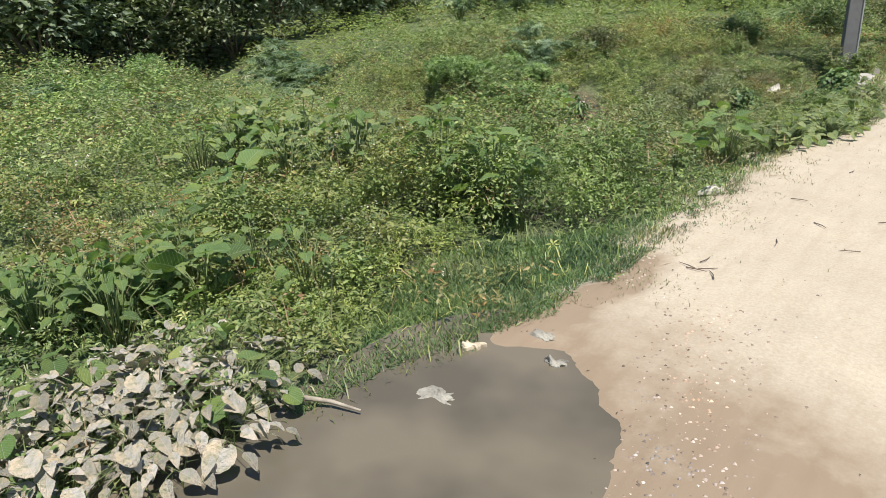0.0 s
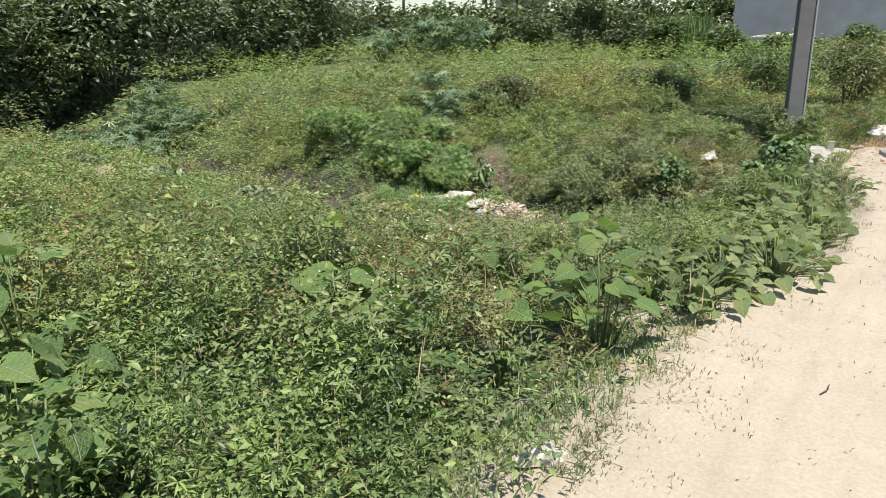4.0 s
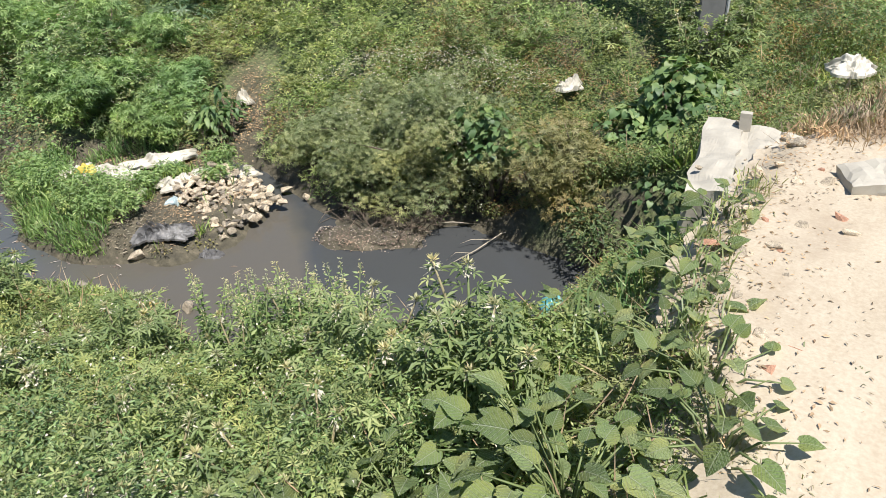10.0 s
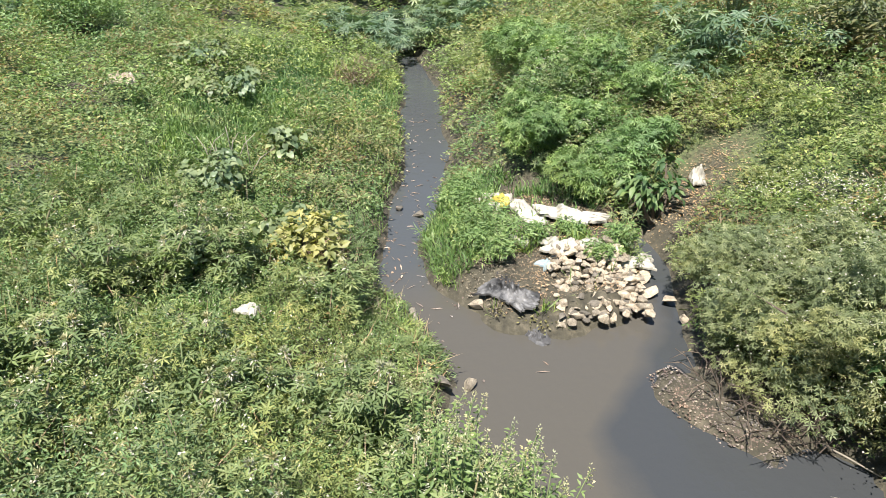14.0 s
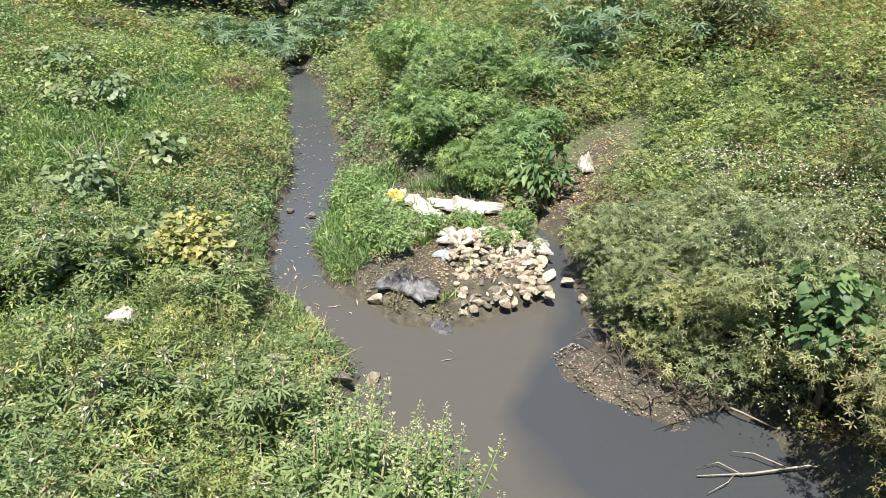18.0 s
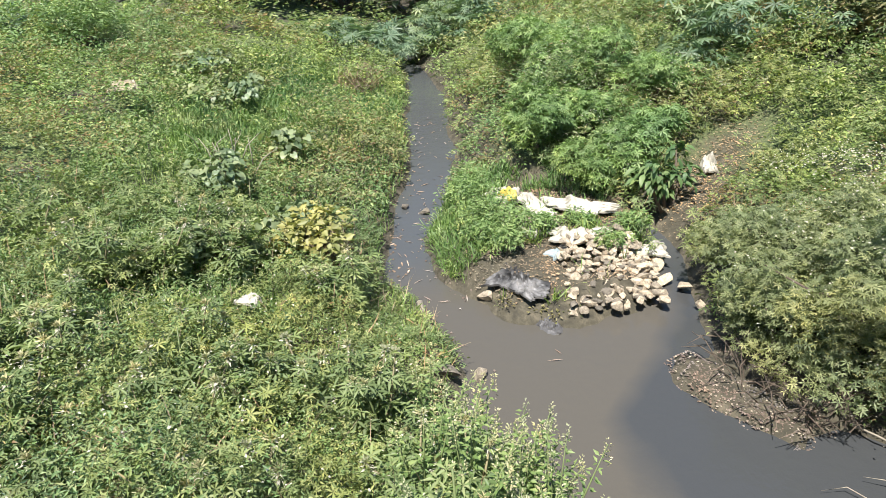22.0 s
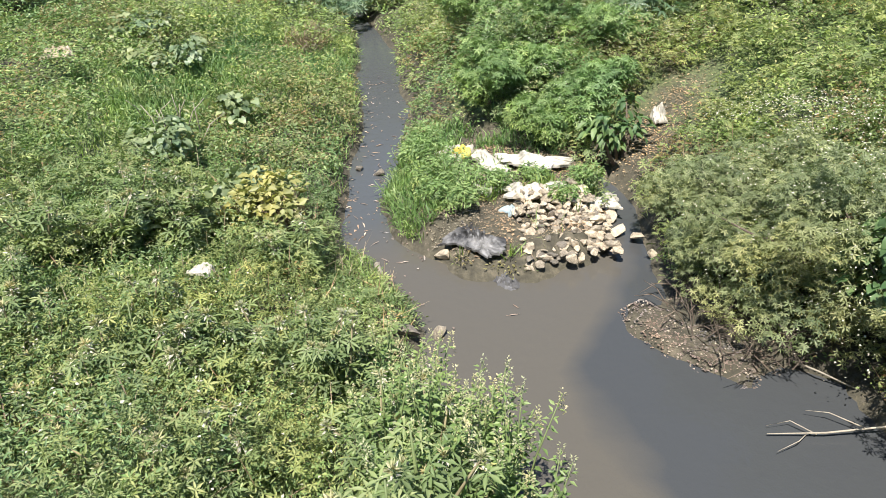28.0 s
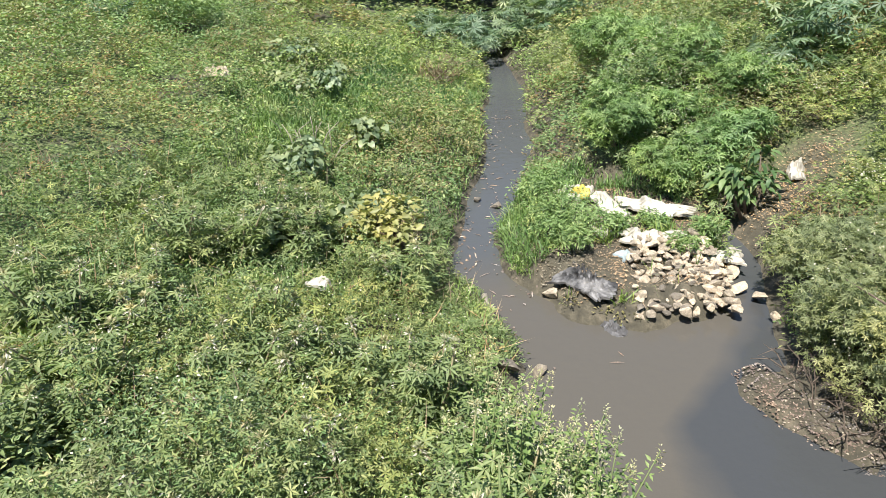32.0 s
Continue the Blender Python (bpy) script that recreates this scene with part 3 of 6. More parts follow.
def leaves(P, A, N, L, W):
    """Folded leaves: base P, axis A, upward normal N, length L, width W. Returns vertices, triangles."""
    S = unit(np.cross(A, N))
    N = np.cross(S, A)
    L, W = L[:, None], W[:, None]
    v0 = P
    v1 = P + A * L * 0.42 + S * W * 0.5 + N * W * 0.22
    v2 = P + A * L - N * np.minimum(L * 0.10, W * 0.5)
    v3 = P + A * L * 0.42 - S * W * 0.5 + N * W * 0.22
    V = np.stack([v0, v1, v2, v3], 1).reshape(-1, 3)
    k = np.arange(len(P))[:, None] * 4
    T = np.concatenate([k + np.array([[0, 1, 2]]), k + np.array([[0, 2, 3]])])
    return V, T


def turned(n, az=None, pitch=(-0.5, 0.7), loose=0.5):
    """n leaf axes with a compass angle and a pitch, and normals near to upright."""
    az = RNG.uniform(0, 2 * np.pi, n) if az is None else az
    e = RNG.uniform(*pitch, n)
    A = np.stack([np.cos(az) * np.cos(e), np.sin(az) * np.cos(e), np.sin(e)], 1)
    N = unit(np.stack([-np.cos(az) * np.sin(e), -np.sin(az) * np.sin(e), np.cos(e)], 1) + RNG.normal(0, loose, (n, 3)))
    return A, N


def near(x, y):
    """Distance from the strip that is walked."""
    return np.hypot(np.maximum(0, -1.4 - x), np.maximum(0, np.maximum(y - 10, -y)))


def scatter(count, x0, x1, y0, y1, keep):
    x, y = RNG.uniform(x0, x1, count), RNG.uniform(y0, y1, count)
    k = RNG.uniform(0, 1, count) < keep(x, y)
    return x[k], y[k]


def dry_land(x, y, rim=0.1):
    """1 where weeds may grow: off the track, out of the water, off the bare spots."""
    ok = (x < edge_x(y) - rim + 0.12 * wob(x * 3, y * 3, 1.3)) & (land(x, y) > WATER + 0.05)
    ok &= np.hypot((x - ISLE[0]) / ISLE[2], (y - ISLE[1]) / ISLE[3]) > 0.98
    for cx, cy, r in BARE:
        ok &= np.hypot(x - cx, y - cy) > r * (1 + 0.35 * wob(x * 9, y * 9, 1.0, cx))
    return ok.astype(float)


BARE = [(-3.86, 14.69, 0.14), (-2.06, 4.88, 0.22), (-1.95, 5.75, 0.28), (-1.45, 11.7, 0.6), (-6.3, 11.95, 0.5), (-7.45, 12.1, 0.38), (-8.15, 11.4, 0.36), (-7.75, 11.8, 0.33), (-7.0, 11.8, 0.3), (-6.4, 11.1, 0.3), (-7.95, 13.7, 0.5), (-7.55, 13.35, 0.35), (-8.15, 14.1, 0.4), (-7.35, 13.05, 0.28), (-4.55, 12.2, 0.6), (-1.72, 10.6, 0.35)]


def grass_zone(x, y):
    """The short grass beside the puddle, and the grassy left bank of the stream."""
    a = (x > np.interp(y, [0.0, 0.64, 1.5, 1.9, 2.4, 2.8, 3.3, 6.0], [-2.1, -2.1, -2.65, -2.75, -2.5, -2.1, -1.85, -1.65])) & (y > 0.05) & (y < 3.6)
    b = (y > 7.6) & (y < 10.6) & (x < -5.0) & (wob(x, y, 0.8, 5.0) > 0.15)
    c = (x > edge_x(y) - 0.45) & (y > 2.5) & (y < 9)
    return a | b | c


def palmate(n_lobes, size, width=0.23):
    """One star-shaped leaf as a fan, slightly cupped, at the origin along +x."""
    V, T = [(0, 0, 0)], []
    for i in range(n_lobes):
        a = (i - (n_lobes - 1) / 2) * 2 * math.pi / (n_lobes + 1.2)
        r = size * (1 - 0.28 * abs(i - (n_lobes - 1) / 2) / n_lobes * 2)
        k = len(V)
        for da, f, dz in ((-width, 0.5, 0.05), (0.0, 1.0, -0.12), (width, 0.5, 0.05)):
            V.append((math.cos(a + da) * r * f, math.sin(a + da) * r * f, dz * size))
        T += [(0, k, k + 1), (0, k + 1, k + 2)]
    return np.array(V), np.array(T)


def place_leaves(V, T, P, A, N, S):
    """Copies of a leaf with the base P, axis A, normal N and size S, as one array."""
    B = unit(np.cross(N, A))
    N = np.cross(A, B)
    W = P[:, None] + S[:, None, None] * (V[None, :, 0:1] * A[:, None] + V[None, :, 1:2] * B[:, None] + V[None, :, 2:3] * N[:, None])
    k = np.arange(len(P))[:, None, None] * len(V)
    return W.reshape(-1, 3), (T[None] + k).reshape(-1, 3)


# single plants stand out of the weeds as mounds
GX, GY, GS = -34.0, -5.0, 0.1
gx, gy = np.meshgrid(np.arange(GX, 1, GS), np.arange(GY, 40, GS))
MOUND = np.zeros_like(gx)
for _ in range(2300):
    cx, cy = RNG.uniform(-34, 1), RNG.uniform(-5, 40)
    d = max(0.0, near(cx, cy) - 6)
    rad, hi = RNG.uniform(0.16, 0.42) * (1 + 0.06 * d), RNG.uniform(0.08, 0.6 if cy > 7 else 0.72) * (1 + 0.02 * d)
    i0, i1 = max(0, int((cx - GX - 2.4) / GS)), int((cx - GX + 2.4) / GS) + 1
    j0, j1 = max(0, int((cy - GY - 2.4) / GS)), int((cy - GY + 2.4) / GS) + 1
    q = ((gx[j0:j1, i0:i1] - cx) ** 2 + (gy[j0:j1, i0:i1] - cy) ** 2) / rad ** 2
    MOUND[j0:j1, i0:i1] = np.maximum(MOUND[j0:j1, i0:i1], hi * np.exp(-q * q))


def mound(x, y):
    i = np.clip(((x - GX) / GS).astype(int), 0, gx.shape[1] - 1)
    j = np.clip(((y - GY) / GS).astype(int), 0, gx.shape[0] - 1)
    inside = (x > GX) & (x < 1) & (y > GY) & (y < 40)
    return np.where(inside, MOUND[j, i], 0.12)


def canopy(x, y):
    """Height of the weeds over the ground."""
    lawn = np.where((x < -4.8) & (y > 6.5) & (y < 10.7), 0.65, 1.0)
    h = 0.2 + 0.07 * wob(x, y, 0.9, 0.7) + mound(x, y) * lawn
    h = h * np.clip((edge_x(y) - x) / 0.7, 0.25, 1)
    h = np.where(grass_zone(x, y), np.where(x < -4, 0.22, 0.09) + 0.04 * wob(x, y, 3.0) + 0.5 * mound(x, y) * lawn, h)
    gap = np.minimum(stream_gap(x, y), stream_gap(x, y, ARM))
    low = np.where((x < -6.7) & (y < 10.8), np.clip(gap / 0.35, 0.55, 1), np.clip(gap / 0.9, 0.25, 1))
    h = h * np.where(y < 11.5, low, np.maximum(low, 0.6))
    h = h + 0.3 * np.exp(-((x + 8.8) / 1.6) ** 2 - ((y - 12.9) / 1.0) ** 2)
    h = h + 0.28 * np.exp(-((x + 3.7) / 1.4) ** 4 - ((y - 9.0) / 0.9) ** 4) + 0.35 * np.exp(-((x + 3.8) / 1.0) ** 2 - ((y - 3.4) / 0.8) ** 2) + 0.22 * np.exp(-((x + 2.6) / 0.5) ** 2 - ((y - 3.6) / 0.8) ** 2)
    h = h + 0.3 * np.exp(-((x + 2.35) / 0.5) ** 2 - ((y - 11.5) / 1.4) ** 4)
    h = h * (1 - 0.62 * np.exp(-((x + 3.68) / 0.5) ** 2 - ((y - 14.3) / 0.75) ** 2))
    return np.maximum(h, 0.05) + 0.012 * np.clip(near(x, y) - 6, 0, 25)


def growth(d):
    """How much larger the pieces are further off."""
    return 1 + 0.065 * np.clip(d - 3, 0, 13) + 0.12 * np.clip(d - 16, 0, 60)


def core(x, y):
    """The open ground by the stream, which is seen longest."""
    return (x > -15.5) & (y > 5) & (y < 17.5)


def grow(x, y):
    return growth(near(x, y)) * np.where(core(x, y), 0.72, 1.0)


def weed_bed(name, mat, count, area, keep, length, ratio, per, label, spread=0.11, pitch=(-0.6, 0.6), depth=0.65, loose=0.7, star=False):
    """Many small weeds as one: stems with leaves round them, the top ones highest."""
    x, y = scatter(count, *area, keep)
    n = len(x)
    size = length * grow(x, y)
    H = canopy(x, y)
    top = land(x, y) + H * RNG.uniform(0.66, 1.16, n)
    x, y, size, top, H = (np.repeat(q, per) for q in (x, y, size, top, H))
    m = len(x)
    u = RNG.beta(1.2, 2.2, m)                       # depth under the top
    az = RNG.uniform(0, 2 * np.pi, m)
    rad = spread * (size / length) * np.sqrt(RNG.uniform(0, 1, m)) * (0.5 + u)
    px, py = x + np.cos(az) * rad, y + np.sin(az) * rad
    pz = np.maximum(top - u * depth * H - 0.5 * rad * (1 - u), land(px, py) + 0.01)
    A, N = turned(m, az + RNG.normal(0, 0.6, m), pitch, loose)
    L = size * RNG.uniform(0.6, 1.25, m)
    if star:
        V, T = place_leaves(*palmate(5, 1.0, ratio), np.stack([px, py, pz], 1), A, N, L)
    else:
        V, T = leaves(np.stack([px, py, pz], 1), A, N, L, L * ratio * RNG.uniform(0.8, 1.2, m))
    ob = new(name, tris_mesh(name, V, T, mat))
    return tagged(ob, label, "plants", kind="stuff")


def strip(lo, hi):
    """Weeds in a band of distances, thinning as they grow larger further off."""
    def keep(x, y):
        d = near(x, y)
        k = np.where((x > 1) | (y < np.minimum(0.3, 0.3 + 0.3 * (x + 12))), 0.3, 1.0)
        return k * dry_land(x, y) * np.where(grass_zone(x, y), np.where(y < 3.6, 0.07, 0.25), 1.0) * ((d >= lo) & (d < hi)) / grow(x, y) ** 2
    return keep


def patches(base, scale, seed, level, rest=0.0):
    """Keeps a kind of weed to its own patches."""
    return lambda x, y: base(x, y) * np.where(wob(x, y, scale, seed) > level, 1.0, rest)


def bank(x, y):
    """The bank between the track and the pond, where the weeds are finer."""
    return (y > 6.9 + 0.4 * wob(x, y, 1.0)) & (y < 10.6) & (x > -8.5)


FIELD = (-8.5, -0.6, -6, 17)
NEAR = strip(0, 6.5)
OPEN = lambda x, y: NEAR(x, y) * np.where(bank(x, y), 0.1, 1.0)
weed_bed("weeds", M_WEED, 24000, FIELD, patches(OPEN, 0.7, 9.0, -0.25, 0.4), 0.039, 0.5, 24, "dense green broad-leaved weeds covering the verge")
weed_bed("weeds", M_WEED_DARK, 9000, FIELD, patches(OPEN, 0.9, 4.0, 0.1, 0.2), 0.046, 0.36, 22, "darker small-leaved weeds among the green ones")
weed_bed("weeds", M_CLEOME, 6000, FIELD, patches(OPEN, 1.1, 2.0, 0.1, 0.2), 0.052, 0.26, 5, "pale yellow-green weeds with fingered leaves in patches", star=True)
weed_bed("weeds", M_RUSSET, 8000, FIELD, patches(OPEN, 0.8, 6.5, 0.2, 0.06), 0.042, 0.36, 22, "rusty brown withering weeds in patches")
weed_bed("weeds", M_RUSSET, 900, (-4.6, -2.8, 4.9, 6.6), lambda x, y: dry_land(x, y) * np.exp(-((x + 3.7) / 0.6) ** 2 - ((y - 5.7) / 0.5) ** 2), 0.042, 0.34, 22, "dried brown weeds in a patch on the verge")
weed_bed("weeds", M_CLEOME, 5200, (-8.5, -1, 6.3, 10.7), lambda x, y: NEAR(x, y) * bank(x, y), 0.042, 0.28, 19, "fine pale green weeds on the bank of the pond", 0.13)
weed_bed("weeds", M_CLEOME, 3000, (-8.5, -1, 6.3, 10.7), lambda x, y: NEAR(x, y) * bank(x, y) * (wob(x, y, 1.2, 3.0) > -0.5), 0.066, 0.27, 8, "fingered pale green leaves on the bank of the pond", 0.13, star=True)
weed_bed("weeds", M_FIELD, 4200, (-8.5, -1, 6.3, 10.7), lambda x, y: NEAR(x, y) * bank(x, y), 0.044, 0.28, 20, "fine green weeds on the bank of the pond", 0.12)
weed_bed("weeds", M_LIME, 2200, (-4.6, -1.9, 0.4, 4.4), lambda x, y: dry_land(x, y) * (1 - grass_zone(x, y)) * (wob(x, y, 1.3, 5.5) > -0.1), 0.044, 0.2, 5, "feathery lime-green weeds on the verge", star=True)
MID = strip(6.5, 16)
weed_bed("weeds", M_FIELD, 84000, (-19, 5, -10, 27), patches(MID, 0.5, 9.0, -0.2, 0.75), 0.056, 0.42, 12, "green weeds spreading over the open field", 0.11, (-0.5, 0.7), 0.6, 0.65)
weed_bed("weeds", M_OLIVE, 70000, (-19, 5, -10, 27), patches(MID, 0.6, 3.0, 0.0, 0.3), 0.053, 0.36, 12, "dull olive weeds of the open field", 0.11, (-0.5, 0.7), 0.6, 0.65)
weed_bed("weeds", M_RUSSET, 30000, (-19, 5, -10, 27), patches(MID, 0.45, 7.5, 0.12, 0.05), 0.053, 0.36, 11, "rusty withering weeds of the open field", 0.11, (-0.4, 0.5), 0.6, 0.35)
weed_bed("weeds", M_CLEOME, 2600, (-14, -5, 11.9, 17), lambda x, y: dry_land(x, y), 0.066, 0.26, 8, "fresh pale green weeds with fingered leaves on the far bank", 0.16, (-0.5, 0.5), 0.6, 0.6, True)
weed_bed("weeds", M_RUSSET, 1500, (-12.6, -9.2, 13.8, 17.0), lambda x, y: dry_land(x, y) * np.exp(-((x + 10.9) / 1.2) ** 2 - ((y - 15.6) / 0.9) ** 2), 0.055, 0.3, 24, "brown withered weeds on the far bank", 0.16)
weed_bed("weeds", M_RUSSET, 5200, (-9.5, -1.6, 12.9, 20.0), lambda x, y: dry_land(x, y) * (wob(x, y, 0.9, 4.4) > -0.15), 0.048, 0.32, 14, "brown withering weeds round the pole", 0.14)
weed_bed("weeds", M_MEADOW, 225000, (-46, 18, -22, 56), patches(strip(16, 46), 0.16, 5.0, -0.3, 0.4), 0.06, 0.4, 9, "yellow-green overgrown meadow further off", 0.11, (-0.3, 0.4), 0.6, 0.3)
weed_bed("weeds", M_OLIVE, 70000, (-46, 18, -22, 56), patches(strip(16, 46), 0.22, 1.0, 0.1, 0.15), 0.06, 0.5, 9, "dull olive scrub in the far meadow", 0.11, (-0.3, 0.4), 0.6, 0.3)


def blades(name, mat, count, area, keep, length, label, up=(0.5, 1.45)):
    x, y = scatter(count, *area, keep)
    n = len(x)
    L = length * RNG.uniform(0.5, 1.4, n) * (1 + 0.07 * np.clip(near(x, y) - 3, 0, 60))
    A, N = turned(n, None, up)
    P = np.stack([x, y, np.where(x > edge_x(y) - 0.08, track_height(x, y) - 0.012, land(x, y))], 1)
    W = L * 0.01 + 0.0014 * (1 + 0.14 * np.clip(near(x, y) - 2, 0, 60))
    S = unit(np.cross(A, N))
    mid = P + A * L[:, None] * 0.55
    tip = mid + (A * 0.4 + np.array([0, 0, -0.25]) + RNG.normal(0, 0.2, (n, 3))) * L[:, None] * 0.55
    V = np.stack([P - S * W[:, None], P + S * W[:, None], mid - S * W[:, None], mid + S * W[:, None], tip], 1).reshape(-1, 3)
    k = np.arange(n)[:, None] * 5
    T = np.concatenate([k + np.array([[0, 1, 3]]), k + np.array([[0, 3, 2]]), k + np.array([[2, 3, 4]])])
    return tagged(new(name, tris_mesh(name, V, T, mat)), label, "grass", kind="stuff")


blades("grass", M_TURF, 150000, (-3.0, -0.9, 0.0, 3.7), lambda x, y: dry_land(x, y, 0.0) * grass_zone(x, y) * 0.66 * np.where(y > 2.6, np.clip((edge_x(y) - x - 0.05) / 0.45, 0, 1), 1.0), 0.058, "short dark green grass beside the puddle and along the track", (0.1, 1.25))
blades("grass", M_GRASS, 60000, (-2.4, -0.9, 3.5, 10), lambda x, y: dry_land(x, y, 0.0) * grass_zone(x, y) * 0.8 * np.clip((edge_x(y) - x - 0.02) / 0.4, 0, 1), 0.075, "short green grass along the track")
blades("grass", M_FRINGE, 90000, (-2.2, -0.4, 1.6, 10.2), lambda x, y: np.exp(-np.abs(x - edge_x(y) + 0.06) / 0.22) * (wob(x * 3, y * 3, 1.3, 2.0) + 0.6 * wob(x * 9, y * 9, 1.0, 5.0) > 0.2), 0.05, "thin tufts of grass straggling out over the sand")
blades("grass", M_BANKGRASS, 105000, (-15, -2.0, 7, 11), lambda x, y: dry_land(x, y) * (0.3 + 0.7 * grass_zone(x, y)), 0.135, "green grass on the bank of the stream")


blades("grass", M_WEEDGRASS, 32000, (-6.2, -0.6, -1.2, 14.2), lambda x, y: dry_land(x, y, 0.0) * (land(x, y) > -1.1) * 0.9, 0.14, "grass growing up between the weeds")


blades("grass", M_BANKGRASS, 6800, (-3.3, -1.7, 9.9, 13.2), lambda x, y: (x < edge_x(y) - 0.25) * (land(x, y) > WATER + 0.01) * (wob(x, y, 2.0, 1.0) > -0.4), 0.3, "long green grass on the steep bank below the track")
weed_bed("weeds", M_WEED, 1500, (-3.0, -1.7, 9.9, 13.3), lambda x, y: (x < edge_x(y) - 0.2) * (land(x, y) > WATER + 0.02) * 1.0, 0.045, 0.4, 20, "leafy green weeds on the steep bank below the track")
blades("grass", M_WEEDGRASS, 11000, (-8.0, -1.6, 7.0, 10.7), lambda x, y: dry_land(x, y) * bank(x, y) * (x > -5.2 + 0.4 * wob(x, y, 2.0)), 0.28, "long pale grass among the weeds of the bank")


def stalks(name, n, area, keep, length, mat, label, up=(0.2, 1.4)):
    """Dry stalks leaning among the weeds."""
    x, y = scatter(n, *area, keep)
    A, N = turned(len(x), None, up)
    L = length * RNG.uniform(0.5, 1.4, len(x))
    z = land(x, y) + canopy(x, y) * RNG.uniform(0.2, 0.75, len(x))
    V, T = leaves(np.stack([x, y, z], 1), A, N, L, np.full(len(x), 0.006))
    return tagged(new(name, tris_mesh(name, V, T, mat)), label, "stalks", kind="stuff")


stalks("dry_stalks", 15000, FIELD, lambda x, y: NEAR(x, y) * 0.6, 0.2, M_LITTER, "thin dry stalks standing among the weeds")

HEART = [(-0.13, 0.16), (-0.06, 0.34), (0.12, 0.45), (0.35, 0.44), (0.6, 0.32), (0.82, 0.15), (1.0, 0.0)]
ROUND = [(-0.2, 0.2), (-0.15, 0.42), (0.1, 0.58), (0.4, 0.6), (0.65, 0.48), (0.85, 0.26), (0.95, 0.0)]
SPEAR = [(0.0, 0.02), (0.1, 0.13), (0.3, 0.2), (0.55, 0.17), (0.8, 0.08), (1.0, 0.0)]


def leaf_arrays(outline, droop=0.22, fold=0.18):
    """A leaf along +x, length 1: half outlines about a folded midrib that droops to the tip."""
    V, T = [], []
    for x, w in outline:
        z = -droop * max(0, x) ** 2
        V += [(x, w, z + fold * w * (1 - 0.5 * w) - 0.05 * math.sin(9 * x)), (max(0.0, x), 0, z), (x, -w, z + fold * w * (1 - 0.5 * w) - 0.05 * math.sin(8 * x + 1))]
    for i in range(len(outline) - 1):
        a, b = 3 * i, 3 * i + 3
        T += [(a, b, a + 1), (b, b + 1, a + 1), (a + 1, b + 1, a + 2), (b + 1, b + 2, a + 2)]
    return np.array(V), np.array(T)


def leaf_cloud(lumps, n, size, ratio, hollow=0.55, pitch=(-0.7, 0.5)):
    """Leaves over the outside of several round lumps (x, y, z, rx, ry, rz)."""
    lumps = np.array(lumps, float)
    w = (lumps[:, 3] * lumps[:, 4] + lumps[:, 3] * lumps[:, 5])
    k = RNG.choice(len(lumps), n, p=w / w.sum())
    d = unit(RNG.normal(0, 1, (n, 3)) + np.array([0, 0, 0.25]))
    rr = hollow + (1.06 - hollow) * np.sqrt(RNG.uniform(0, 1, n))
    P = lumps[k, :3] + d * lumps[k, 3:] * rr[:, None]
    az = np.arctan2(d[:, 1], d[:, 0]) + RNG.normal(0, 0.7, n)
    A, N = turned(n, az, pitch)
    L = size * RNG.uniform(0.6, 1.3, n)
    return leaves(P, A, N, L, L * ratio * RNG.uniform(0.8, 1.2, n))


def broad_cloud(lumps, n, size, outline):
    """As leaf_cloud, with leaves of a full outline."""
    lumps = np.array(lumps, float)
    k = RNG.integers(0, len(lumps), n)
    d = unit(RNG.normal(0, 1, (n, 3)) + np.array([0, 0, 0.4]))
    P = lumps[k, :3] + d * lumps[k, 3:] * RNG.uniform(0.75, 1.05, (n, 1))
    A, N = turned(n, np.arctan2(d[:, 1], d[:, 0]) + RNG.normal(0, 0.5, n), (-1.0, 0.1), 0.25)
    return place_leaves(*leaf_arrays(outline), P, A, N, size * RNG.uniform(0.6, 1.2, n))


def star_cloud(lumps, n, size):
    """As leaf_cloud, with fingered leaves."""
    lumps = np.array(lumps, float)
    k = RNG.integers(0, len(lumps), n)
    d = unit(RNG.normal(0, 1, (n, 3)) + np.array([0, 0, 0.35]))
    P = lumps[k, :3] + d * lumps[k, 3:] * RNG.uniform(0.7, 1.08, (n, 1))
    A, N = turned(n, np.arctan2(d[:, 1], d[:, 0]) + RNG.normal(0, 0.6, n), (-0.8, 0.3), 0.6)
    return place_leaves(*palmate(5, 1.0, 0.27), P, A, N, size * RNG.uniform(0.6, 1.2, n))


def shrub(name, x, y, lumps, n, size, ratio, mat, label, category="shrub", limbs=7, stem=0.02, base=None, group="", bark=None, outline=None):
    """A bush or tree: tapered stems from one foot into the lumps of its crown."""
    z = float(land(x, y)) if base is None else base
    e = empty(name, pose(x, y, z), label, category, group)
    V, T = leaf_cloud(lumps, n, size, ratio) if outline is None else star_cloud(lumps, n, size) if outline == "star" else broad_cloud(lumps, n, size, outline)
    crown = new("crown", tris_mesh("crown", V, T, mat))
    crown.parent = e
    for i in range(limbs):
        q = Vector(lumps[i % len(lumps)][:3])
        q = q + Vector((RNG.normal(0, 0.2), RNG.normal(0, 0.2), RNG.uniform(-0.1, 0.3))) * lumps[i % len(lumps)][3]
        f = Vector((RNG.normal(0, 0.05), RNG.normal(0, 0.05), -0.05))
        m1 = f.lerp(q, 0.4) + Vector((RNG.normal(0, 0.08), RNG.normal(0, 0.08), 0.1)) * q.length
        m2 = f.lerp(q, 0.75) + Vector((RNG.normal(0, 0.06), RNG.normal(0, 0.06), 0.06)) * q.length
        part("limb", tube([f, m1, m2, q], [stem, stem * 0.75, stem * 0.5, stem * 0.2], 5), bark or M_BARK, e)
    return e


